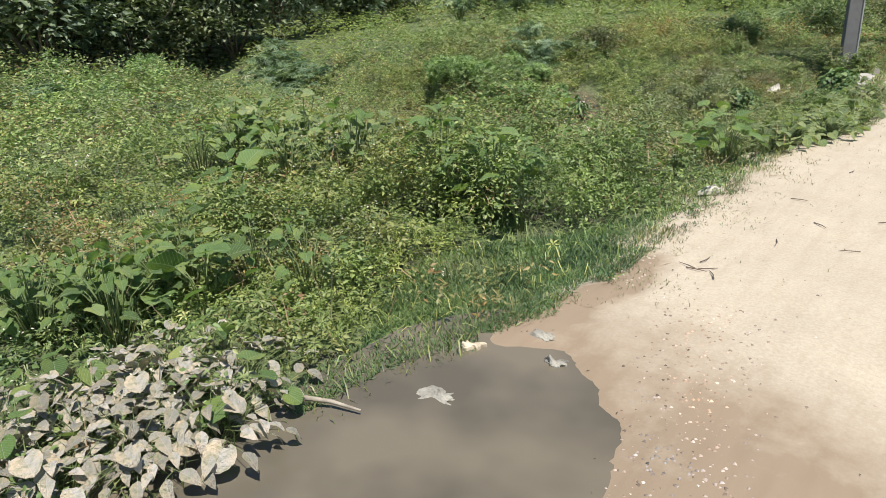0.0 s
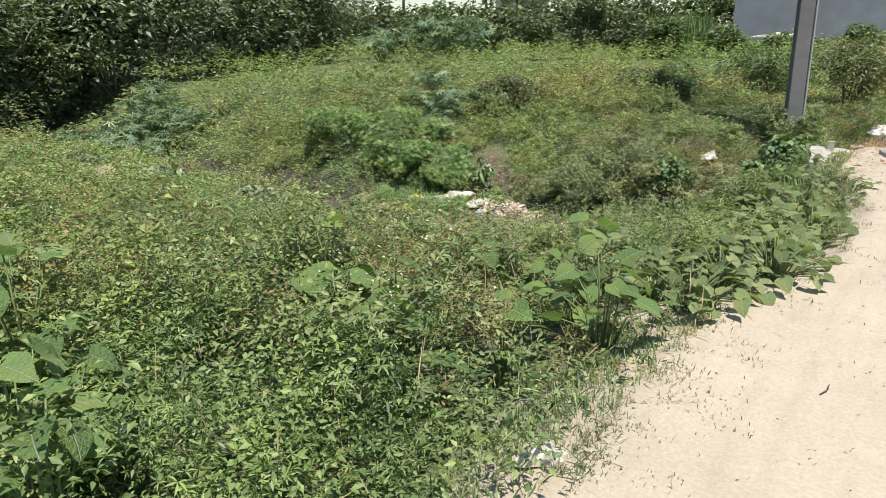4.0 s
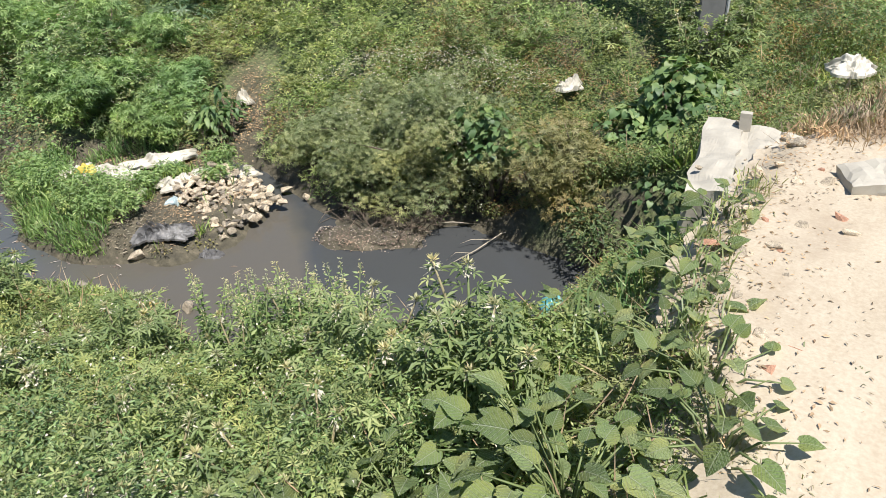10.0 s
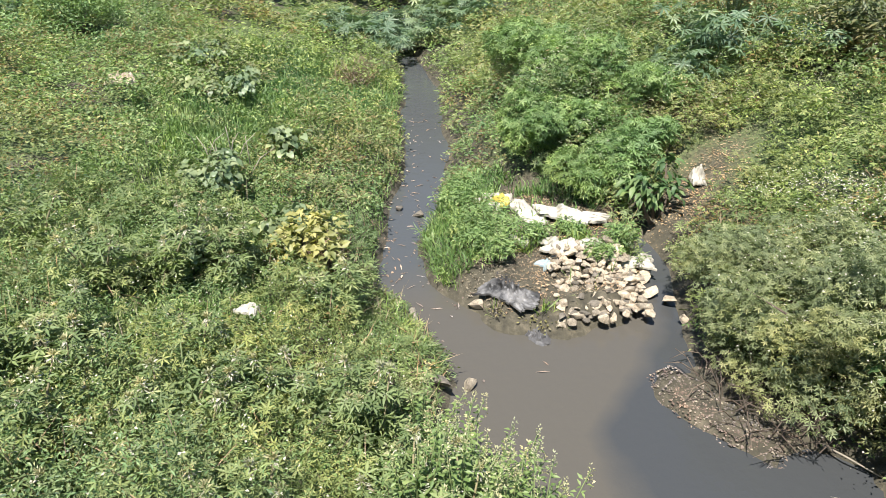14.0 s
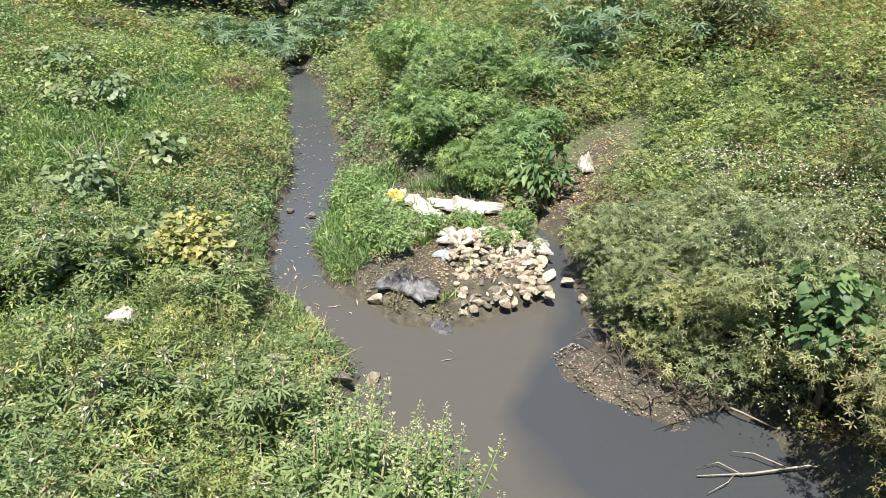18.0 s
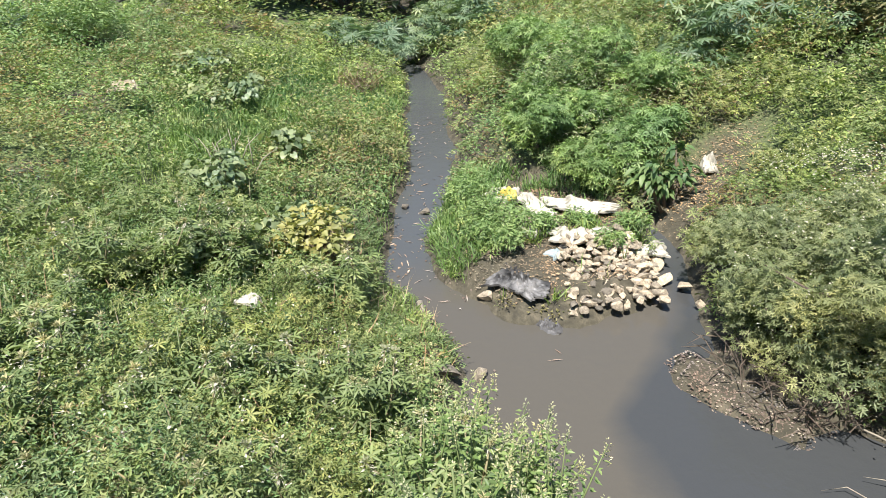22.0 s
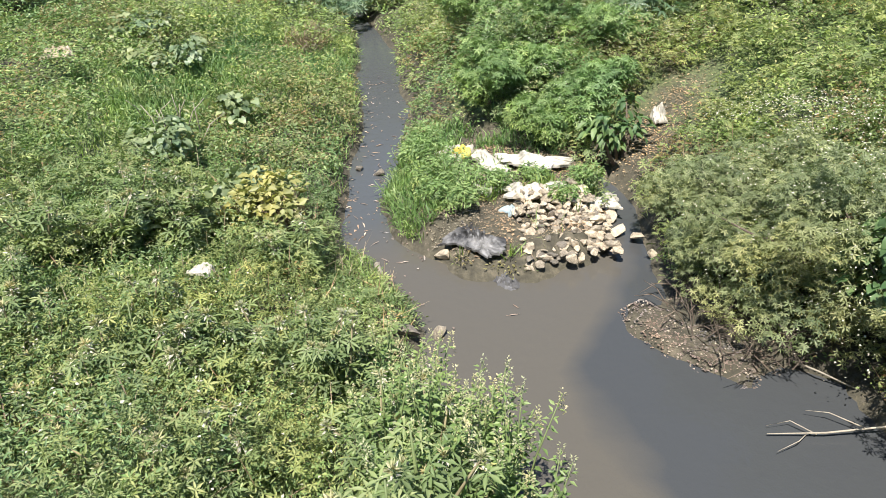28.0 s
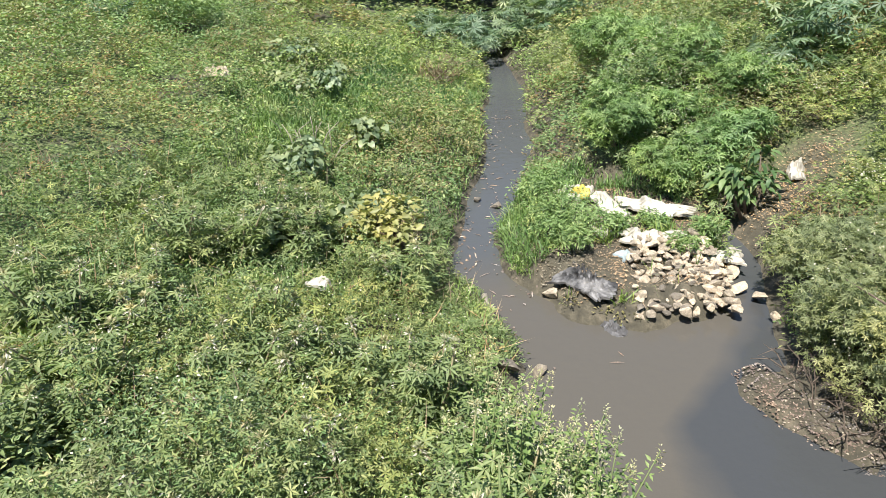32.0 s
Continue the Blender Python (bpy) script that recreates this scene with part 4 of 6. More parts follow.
def lumpy(cx, cy, cz, rx, ry, rz, n, r, seed):
    """n lumps of about the radius r inside an ellipsoid."""
    g = np.random.default_rng(seed)
    d = unit(g.normal(0, 1, (n, 3))) * g.uniform(0.35, 0.95, (n, 1))
    s = r * g.uniform(0.65, 1.25, n)
    return [(cx + a * rx, cy + b * ry, cz + c * rz, q, q, q * 0.8) for (a, b, c), q in zip(d, s)]


# -- bushes over the pond and round the pole --
shrub("bank_bush", -4.75, 13.5, lumpy(0, -0.3, 0.62, 1.4, 0.95, 0.58, 64, 0.2, 1), 15500, 0.04, 0.34, M_BUSHPALE, "wide olive-green bush with fingered leaves overhanging the pond", limbs=24, base=-1.55, outline="star")
shrub("bank_bush", -5.8, 13.15, lumpy(0, -0.12, 0.48, 0.66, 0.52, 0.36, 26, 0.2, 12), 7000, 0.04, 0.3, M_BUSHPALE, "olive-green bush with fingered leaves leaning over the water", limbs=12, base=-1.62, outline="star")
shrub("bank_bush", -3.1, 13.35, lumpy(0, -0.2, 0.6, 0.62, 0.65, 0.42, 26, 0.2, 2), 5600, 0.043, 0.28, M_RUSSETBUSH, "olive bush with drooping fingered leaves beside the pond", limbs=12, base=-1.6, outline="star")
shrub("bank_bush", -5.0, 12.75, lumpy(0.0, -0.15, 0.4, 0.8, 0.34, 0.26, 24, 0.18, 9), 4200, 0.04, 0.3, M_BUSHPALE, "low olive-green bush drooping over the mud bar", limbs=10, base=-1.66, outline="star")
shrub("bank_bush", -3.95, 13.1, lumpy(0, 0.0, 0.8, 0.5, 0.32, 0.22, 11, 0.18, 3), 520, 0.075, 0.5, M_VINE, "dark green broad-leaved bush low over the pond", limbs=6, base=-1.6, outline=HEART)
shrub("vine_bush", -2.55, 14.1, lumpy(0, 0, 0.55, 0.55, 0.55, 0.52, 20, 0.26, 4), 1700, 0.095, 0.75, M_VINE, "dark green vine with heart-shaped leaves at the culvert", limbs=8, base=-1.25, outline=HEART)
shrub("vine_bush", -2.15, 13.35, lumpy(0, 0, 0.62, 0.36, 0.5, 0.55, 16, 0.22, 41), 1300, 0.065, 0.75, M_VINE, "dark green vine hanging down beside the headwall to the water", limbs=8, base=-1.7, outline=HEART)
shrub("vine_bush", -2.75, 12.85, lumpy(0, 0, 0.4, 0.3, 0.35, 0.3, 10, 0.2, 42), 1500, 0.05, 0.3, M_WEED_DARK, "dark drooping weeds at the water below the vine", limbs=8, base=-1.7)
shrub("green_bush", -8.7, 12.7, lumpy(0, 0, 0.34, 1.2, 0.75, 0.32, 22, 0.28, 5), 6800, 0.078, 0.3, M_LUSH, "bright green bush with fingered leaves behind the rubbish island", limbs=10, outline="star")
for i, (x, y, r) in enumerate([(-9.5, 12.05, 0.5), (-8.9, 11.95, 0.4), (-8.25, 12.45, 0.42), (-9.9, 12.9, 0.6), (-9.2, 13.5, 0.55)]):
    shrub("green_bush", x, y, lumpy(0, 0, r * 0.7, r, r * 0.9, r * 0.55, 10, r * 0.45, 430 + i), 1900, 0.066, 0.3, M_LUSH, "low bright green bush with fingered leaves behind the rubbish island", limbs=6, outline="star", group="lush bushes")
shrub("green_bush", -10.9, 12.6, lumpy(0, 0, 0.45, 1.3, 0.8, 0.4, 16, 0.34, 6), 4600, 0.085, 0.32, M_LUSH, "pale green bush with fingered leaves along the stream", limbs=8, outline="star")
shrub("broad_leaf_bush", -7.6, 12.98, lumpy(0, 0, 0.42, 0.28, 0.28, 0.34, 8, 0.18, 7), 190, 0.14, 0.4, M_VINE, "clump of large dark drooping leaves on the bank", limbs=6, outline=SPEAR)
shrub("yellow_bush", -6.85, 9.4, lumpy(0, 0, 0.34, 0.6, 0.36, 0.14, 10, 0.16, 8), 620, 0.085, 0.62, M_YELLOWLEAF, "yellowing shrub with round leaves on the grassy bank", limbs=8)
for i, (x, y, r, h) in enumerate([(-5.4, 17.2, 0.75, 0.55), (-2.1, 17.6, 0.95, 1.15), (-3.9, 18.9, 0.9, 0.8), (-6.8, 18.6, 0.8, 0.5), (-0.9, 18.4, 0.8, 0.9), (-8.9, 16.0, 0.7, 0.4)]):
    shrub("scrub_bush", x, y, lumpy(0, 0, h * 0.75, r * 0.8, r * 0.8, h * 0.6, 12, r * 0.42, 20 + i), 5200, 0.085, 0.36, M_WEED_DARK if i % 2 == 0 else M_BUSH, "dark dense scrub bush near the utility pole" if i < 3 else "dark scrub bush in the open field", group="scrub bushes", limbs=8)

# -- castor plants with large pale leaves --


def castor(x, y, height, n, leaf, mat, label, seed, width=0.5, base=None, group="castor plants"):
    g = np.random.default_rng(seed)
    e = empty("castor_plant", pose(x, y, float(land(x, y)) if base is None else base), label, "plant", group)
    tips = [(g.normal(0, width * 0.5), g.normal(0, width * 0.5), height * g.uniform(0.55, 1.0)) for _ in range(max(3, n // 9))]
    for q in tips:
        part("stem", tube([(0, 0, -0.05), (q[0] * 0.4, q[1] * 0.4, q[2] * 0.5), q], [0.02 * height, 0.015 * height, 0.006 * height], 5), M_STEM, e)
    t = np.array(tips)[g.integers(0, len(tips), n)]
    az = g.uniform(0, 2 * np.pi, n)
    r = leaf * g.uniform(0.3, 1.5, n)
    P = t + np.stack([np.cos(az) * r, np.sin(az) * r, g.uniform(-0.45, 0.12, n) * height * 0.6], 1)
    A, N = turned(n, az, (-0.7, 0.2))
    V, T = place_leaves(*palmate(7, 1.0), P, A, N, leaf * g.uniform(0.6, 1.15, n))
    c = new("foliage", tris_mesh("foliage", V, T, mat))
    c.parent = e
    return e


for i, (x, y, h) in enumerate([(-9.9, 14.5, 0.75), (-10.5, 15.2, 0.8), (-9.3, 15.4, 0.6), (-9.6, 14.25, 0.55), (-17.2, 11.4, 0.55), (-18.0, 11.9, 0.6), (-16.6, 11.9, 0.5), (-17.6, 10.8, 0.55), (-18.6, 12.6, 0.65), (-19.2, 12.2, 0.7), (-19.0, 13.4, 0.7), (-18.0, 12.9, 0.6), (-19.8, 13.0, 0.75), (-16.4, 9.7, 0.5), (-16.9, 10.3, 0.55), (-17.6, 9.8, 0.55), (-18.4, 10.7, 0.6), (-16.0, 10.7, 0.5), (-18.9, 11.4, 0.6), (-17.2, 12.6, 0.55), (-20.3, 14.0, 0.8), (-15.7, 3.6, 0.45), (-15.0, 4.1, 0.4), (-16.2, 3.1, 0.5), (-15.4, 3.0, 0.45), (-14.7, 3.5, 0.4)]):
    castor(x, y, h, 90, 0.22 if x < -16.5 else 0.17, M_CASTOR, "low castor plant with pale blue-green star-shaped leaves", 30 + i, 0.6)

# -- the tree line at the back of the field --
FIELD_EDGE = [(-15.2, 5.2, 4.3), (-16.8, 7.6, 5.4), (-20.5, 4.5, 6.2), (-17.2, 3.0, 4.6), (-15.6, 8.2, 3.4), (-16.6, 9.6, 3.6), (-17.5, 11.2, 4.2), (-18.3, 13.4, 4.6), (-19.0, 15.6, 4.2), (-19.3, 17.8, 3.8), (-19.6, 20.2, 4.3), (-20.6, 21.8, 3.6), (-17.8, 6.4, 4.0), (-19.0, 3.2, 4.4), (-20.2, 0.2, 4.2), (-21.5, -3.0, 4.4), (-22.5, 7.5, 5.6), (-23.5, 12.0, 5.8), (-24.0, 17.0, 5.4), (-16.2, 3.9, 4.4), (-16.6, 6.2, 4.6), (-17.4, 8.0, 4.2), (-17.2, 12.6, 4.0), (-18.2, 14.6, 4.4), (-18.8, 16.8, 4.0), (-19.4, 19.0, 4.2), (-18.4, 5.2, 5.0), (-18.6, 9.8, 5.0)]
for i, (x, y, h) in enumerate(FIELD_EDGE):
    y = y + (-1.2 if i == 4 else 1.4 if i == 5 else 0)
    x = x - (2.0 if i in (4, 5) else 0)
    x, y, h = -0.66 + 1.35 * (x + 0.66), 2.53 + 1.35 * (y - 2.53), 1.35 * h
    shrub("tree", x, y, lumpy(0, 0, h * 0.42, 2.1, 2.1, h * 0.42, 26, 0.8, 50 + i), 3600, 0.25, 0.34 if i % 3 else 0.5, M_TREE if i % 2 else M_CASTOR_DARK,
          "small bushy tree with dark green drooping leaves", "tree", 9, 0.05, group="trees behind the field")
castor(-18.2, 26.5, 2.0, 330, 0.34, M_CASTOR, "tall castor bush with pale star-shaped leaves", 70, 1.5)
castor(-20.4, 24.6, 1.6, 160, 0.3, M_CASTOR, "tall castor bush with pale star-shaped leaves", 71, 1.2)
for i, (x, y, h, r) in enumerate([(-17.6, 32.6, 3.0, 1.9), (-15.6, 33.8, 3.3, 2.0), (-13.6, 34.6, 2.6, 1.8), (-20.2, 31.2, 2.2, 1.7), (-22.0, 28.6, 2.4, 1.8), (-11.9, 35.6, 2.0, 1.4), (-9.8, 37.2, 1.3, 1.4), (-7.0, 38.0, 1.1, 1.5), (-4.0, 38.4, 1.2, 1.5), (-0.8, 38.0, 1.0, 1.4), (2.4, 37.0, 1.0, 1.5)]):
    shrub("hedge_shrub", x, y, lumpy(0, 0, h * 0.5, r * 0.85, r * 0.7, h * 0.42, 14, 0.55, 90 + i), 3000, 0.2, 0.5, M_TREE if i < 5 else M_WEED_DARK, "dark rounded shrub in the hedge before the grey wall", "shrub", 6, 0.04, group="hedge shrubs")
n = 900
P = np.stack([RNG.uniform(-13.6, -10.6, n), RNG.uniform(36.5, 39.5, n), np.zeros(n)], 1)
P[:, 2] = land(P[:, 0], P[:, 1])
A, N = turned(n, None, (1.15, 1.5))
V, T = leaves(P, A, N, RNG.uniform(1.2, 2.4, n), np.full(n, 0.07))
tagged(new("reeds", tris_mesh("reeds", V, T, M_MEADOW)), "tall pale green reed grass beside the grey wall", "plants", kind="stuff")

# -- palms far behind --


def palm(x, y, height, seed):
    g = np.random.default_rng(seed)
    e = empty("palm_tree", pose(x, y, 0), "coconut palm far behind the field", "palm", "far palms")
    lean = g.normal(0, 0.25, 2)
    top = Vector((lean[0], lean[1], height))
    part("trunk", tube([(0, 0, -0.5), (lean[0] * 0.3, lean[1] * 0.3, height * 0.5), top], [0.22, 0.16, 0.13], 7), M_BARK, e)
    VV, TT = [], []
    for i in range(15):
        az, up = i * 2.4 + g.normal(0, 0.2), g.uniform(-0.15, 1.25)
        n = 16
        s = np.linspace(0.06, 1, n)
        L = 4.2 * g.uniform(0.85, 1.1)
        hd = np.array([math.cos(az), math.sin(az), 0])
        spine = np.array(top) + hd * (L * s * math.cos(up))[:, None] + np.array([0, 0, 1.0]) * (L * (s * math.sin(up) - 0.75 * s ** 2))[:, None]
        side = np.array([-hd[1], hd[0], 0])
        P = np.repeat(spine, 2, 0)
        sg = np.tile([1.0, -1.0], n)[:, None]
        A = unit(side * sg + hd * 0.5 + np.array([0, 0, -0.55]))
        N = unit(np.array([0, 0, 1.0]) + 0 * A)
        l = 1.15 * np.repeat(np.sin(np.pi * np.clip(s * 0.85 + 0.12, 0, 1)), 2)
        v, t = leaves(P, A, N, l, l * 0.16)
        TT.append(t + sum(len(q) for q in VV))
        VV.append(v)
    f = new("crown", tris_mesh("crown", np.concatenate(VV), np.concatenate(TT), M_PALM))
    f.parent = e
    return e


for i, (x, y, h) in enumerate([(-55, 61, 5.4), (-51.5, 64, 7.4), (-58.5, 57.5, 8.0), (-44, 69.7, 5.2), (-41.2, 71.5, 5.6), (-38.5, 73, 5.0), (-25.6, 78.5, 6.2), (-53.4, 62.6, 6.4), (-34.5, 74.5, 4.6)]):
    palm(x, y, h, 120 + i)
for i in range(22):
    x = -62 + i * 2.6
    y = 52 + 30 * (i / 22.0) ** 0.8
    shrub("far_tree", x, y, lumpy(0, 0, 2.2, 2.4, 1.8, 2.0, 11, 1.3, 150 + i), 900, 0.6, 0.5, M_TREE if i % 3 else M_WEED_DARK, "distant dark green tree below the palms", "tree", 3, 0.1, 0.0, "distant trees")

# -- grey boundary wall, and what shows over it --
wall = empty("boundary_wall", pose(-11.2, 45.1, 0.4, 0, 0, 7.0), "long plain grey rendered boundary wall behind the field", "wall", kind="structure")
for i in range(9):
    bm = box(bmesh.new(), i * 4.0 + 0.003, -0.1, 0.0, (i + 1) * 4.0 - 0.003, 0.1, 3.22)
    bmesh.ops.bevel(bm, geom=bm.edges[:], offset=0.015, segments=1, affect="EDGES")
    part("wall_panel", bm, M_WALL, wall, smooth=False)
    bm = box(bmesh.new(), i * 4.0 - 0.11, -0.14, 0.0, i * 4.0 + 0.11, -0.103, 3.2)
    part("pilaster", bm, M_WALL, wall, smooth=False)
house = empty("house", pose(-8.0, 52.0, 0.3, 0, 0, 7.0), "house with a clay tile roof behind the wall", "house")
part("walls", box(bmesh.new(), 0, 0, 0, 9, 6, 4.2), M_PLASTER, house, smooth=False)
bm = bmesh.new()
v = [bm.verts.new(q) for q in ((-0.5, -0.6, 4.1), (9.5, -0.6, 4.1), (9.5, 6.6, 4.1), (-0.5, 6.6, 4.1), (0.5, 3, 5.6), (8.5, 3, 5.6))]
for f in ((0, 1, 5, 4), (2, 3, 4, 5), (1, 2, 5), (3, 0, 4), (3, 2, 1, 0)):
    bm.faces.new([v[k] for k in f])
part("roof", bm, M_ROOF, house, smooth=False)
for k in range(3):
    part("window", box(bmesh.new(), 1.0 + 2.8 * k, -0.05, 2.6, 2.2 + 2.8 * k, -0.004, 3.7), M_DARK, house, smooth=False)
house = empty("house", pose(-57, 92, 0.0, 0, 0, 20), "small pale house far behind the palms", "house")
part("walls", box(bmesh.new(), 0, 0, 0, 7, 6, 5.4), M_PLASTER, house, smooth=False)
bm = bmesh.new()
v = [bm.verts.new(q) for q in ((-0.5, -0.5, 5.4), (7.5, -0.5, 5.4), (7.5, 6.5, 5.4), (-0.5, 6.5, 5.4), (3.5, 3, 7.2))]
for f in ((0, 1, 4), (1, 2, 4), (2, 3, 4), (3, 0, 4), (3, 2, 1, 0)):
    bm.faces.new([v[k] for k in f])
part("roof", bm, M_PLASTER, house, smooth=False)
mast = empty("radio_mast", pose(-30, 77, 0), "thin grey mast far off", "mast")
part("pole", tube([(0, 0, 0), (0, 0, 8.5)], [0.09, 0.05], 6), M_POLE, mast)
# -- the utility pole --
pole = empty("utility_pole", Matrix.Translation((-2.72, 15.62, float(land(-2.72, 15.62)))) @ Matrix.Rotation(radians(1.2), 4, Vector((0.53, -0.85, 0))) @ Matrix.Rotation(radians(28), 4, 'Z'), "grey concrete utility pole with recessed sides in the weeds", "pole")


def tapered(bm, w0, d0, w1, d1, z0, z1, x=0.0, y=0.0):
    v = [bm.verts.new((x + sx * w / 2, y + sy * d / 2, z)) for w, d, z in ((w0, d0, z0), (w1, d1, z1)) for sx, sy in ((-1, -1), (1, -1), (1, 1), (-1, 1))]
    for f in ((3, 2, 1, 0), (4, 5, 6, 7), (0, 1, 5, 4), (1, 2, 6, 5), (2, 3, 7, 6), (3, 0, 4, 7)):
        bm.faces.new([v[i] for i in f])
    bmesh.ops.bevel(bm, geom=bm.edges[:], offset=0.008, segments=2, affect="EDGES")
    return bm


part("web", tapered(bmesh.new(), 0.26, 0.2, 0.19, 0.13, -0.4, 8.5), M_POLE, pole, smooth=False)
for sgn in (-1, 1):
    part("flange", tapered(bmesh.new(), 0.03, 0.07, 0.03, 0.05, -0.4, 8.5, 0.15, sgn * 0.072), M_POLE_EDGE, pole, "pale concrete rim", smooth=False)
# thin dark plates before the web give the shade inside the bolt slots
for k in range(9):
    part("slot_shade", box(bmesh.new(), 0.131, -0.02, 1.9 + k * 0.55, 0.137, 0.02, 2.05 + k * 0.55), M_CLOTH, pole, smooth=False)

# -- large-leaved patches, a bright bush and dry brush on the grassy bank --
for i, (x, y, r, n) in enumerate([(-8.3, 8.3, 0.5, 150), (-7.4, 9.1, 0.45, 120), (-11.5, 8.1, 0.8, 230), (-12.6, 7.4, 0.8, 200), (-9.6, 9.0, 0.35, 70), (-6.6, 8.4, 0.3, 60)]):
    shrub("creeper_patch", x, y, lumpy(0, 0, 0.24, r, r * 0.8, 0.1, 12, 0.16, 330 + i), 2 * n, 0.085 + 0.003 * i, 0.5, M_PALEVINE, "patch of creeper with pale heart-shaped leaves on the grassy bank", "plant", 5, 0.008, group="creeper patches", outline=HEART)
shrub("bright_bush", -13.4, 5.6, lumpy(0, 0, 0.4, 0.7, 0.6, 0.3, 10, 0.3, 340), 6000, 0.07, 0.3, M_FIELD, "bright yellow-green feathery bush in the field", limbs=6)
for i, (x, y) in enumerate([(-13.9, 10.05), (-13.2, 9.9), (-6.9, 9.45)]):
    n = 420
    e = empty("dry_brush", pose(x, y, float(land(x, y))), "tuft of dead brown stems beside the stream", "dry grass", "dry tufts")
    A, N = turned(n, None, (0.1, 1.2))
    P0 = np.stack([RNG.normal(0, 0.16, n), RNG.normal(0, 0.14, n), RNG.uniform(0, 0.25, n)], 1)
    V, T = leaves(P0, A, N, RNG.uniform(0.12, 0.34, n), np.full(n, 0.012))
    br = new("stem_tuft", tris_mesh("stem_tuft", V, T, M_LITTER))
    br.parent = e
for i in range(14):
    a = np.random.default_rng(360 + i)
    x, y = -9.0 + a.normal(0, 0.3), 8.35 + a.normal(0, 0.2)
    q = Vector((x, y, float(land(x, y)) + 0.15))
    d = Vector((a.normal(0, 0.16), a.normal(0, 0.16), a.uniform(0.15, 0.3)))
    ob = empty("dead_stem", Matrix.Translation(q), "bleached dead stem standing in the grass", "stick", "dead stems")
    part("stem", tube([(0, 0, -0.15), d * 0.5, d + Vector((0.03, 0, 0))], [0.008, 0.006, 0.003], 5), M_DRYWOOD, ob)

# -- plants with leaves large enough to tell apart --


def broad_leaf(name, outline, mat, droop=0.22, fold=0.18):
    me = tris_mesh(name, *leaf_arrays(outline, droop, fold), mat)
    me.polygons.foreach_set("use_smooth", [True] * len(me.polygons))
    return me


def leafy(name, x, y, label, mesh, count, size, height, width, seed, category="plant", group="", base=None, tilt=(-0.75, 0.75), stem_mat=None, each=False, thick=1.0):
    """A plant whose leaves are single pieces on thin stalks."""
    g = np.random.default_rng(seed)
    e = empty(name, pose(x, y, float(land(x, y)) if base is None else base), label, category, group)
    bm = bmesh.new()
    for i in range(count):
        az = i * 2.4 + g.normal(0, 0.3)
        r = width * math.sqrt((i + 0.5) / count)
        q = Vector((math.cos(az) * r, math.sin(az) * r, height * (1.05 - 0.55 * (r / width) ** 2) * g.uniform(0.75, 1.1)))
        tube([(q.x * 0.15, q.y * 0.15, -0.03), (q.x * 0.5, q.y * 0.5, q.z * 0.7), q], [0.006 * thick, 0.005 * thick, 0.003 * thick], 4, bm)
        if each:
            part("stalk", bm, stem_mat or M_STEM, e)
            bm = bmesh.new()
        lf = new("leaf", mesh)
        lf.parent = e
        s = size * g.uniform(0.65, 1.2)
        turn = Euler((g.normal(0, 0.3), g.uniform(-tilt[1], -tilt[0]), az + g.normal(0, 0.5))).to_matrix().to_4x4()
        lf.matrix_local = Matrix.Translation(q) @ turn @ Matrix.Scale(s, 4)
    if not each:
        part("stalk", bm, stem_mat or M_STEM, e)
    return e


L_HEART = broad_leaf("heart_leaf", HEART, M_HEART)
L_BROAD = broad_leaf("broad_leaf", HEART, M_BROAD)
L_ROUND = broad_leaf("round_leaf", ROUND, M_BROAD, 0.15, 0.3)
L_DUSTY = broad_leaf("dusty_leaf", ROUND, M_DUSTY, 0.2, 0.2)
L_SPEAR = broad_leaf("spear_leaf", [(a, 1.5 * b) for a, b in SPEAR], M_DUSTY, 0.3, 0.25)

# creeping vine with heart-shaped leaves along the track
for i, (x, y) in enumerate([(-2.5, 6.6), (-2.25, 7.4), (-1.75, 8.1), (-1.7, 6.95), (-1.95, 6.4), (-1.5, 6.9), (-1.5, 6.3), (-2.1, 7.9), (-1.9, 7.2), (-2.1, 9.2), (-1.75, 9.55), (-1.75, 8.9), (-1.5, 9.3), (-1.35, 7.6), (-1.4, 8.4), (-2.4, 8.5), (-2.88, 7.14), (-2.74, 7.66), (-2.5, 7.5), (-2.7, 7.3), (-3.0, 6.2), (-2.85, 6.35), (-2.6, 6.9), (-2.5, 9.2), (-2.3, 8.9), (-2.6, 8.3), (-1.55, 5.9), (-2.4, 7.0), (-1.6, 7.3), (-1.95, 8.45), (-1.25, 8.0), (-2.1, 6.75), (-1.75, 7.6), (-1.55, 8.75), (-1.3, 7.1), (-2.3, 7.75), (-1.25, 6.6)]):
    leafy("heart_leaf_plant", x, y, "creeping plant with pale green heart-shaped leaves beside the track", L_HEART, 42, 0.1, 0.3, 0.36, 200 + i, group="heart-leaved creepers")
for i, (x, y) in enumerate([(-1.5, 11.2), (-1.7, 11.1), (-1.62, 10.95), (-1.6, 11.4), (-1.8, 11.3), (-1.25, 9.9), (-1.35, 10.3), (-1.5, 10.6), (-1.15, 9.6), (-1.3, 10.9), (-1.45, 10.1), (-1.7, 10.4), (-1.9, 10.2), (-2.0, 10.6), (-1.2, 10.45)]):
    leafy("heart_leaf_plant", x, y, "small creeper with pale heart-shaped leaves on the broken bank", L_HEART, 13, 0.085, 0.15, 0.26, 320 + i, group="heart-leaved creepers")
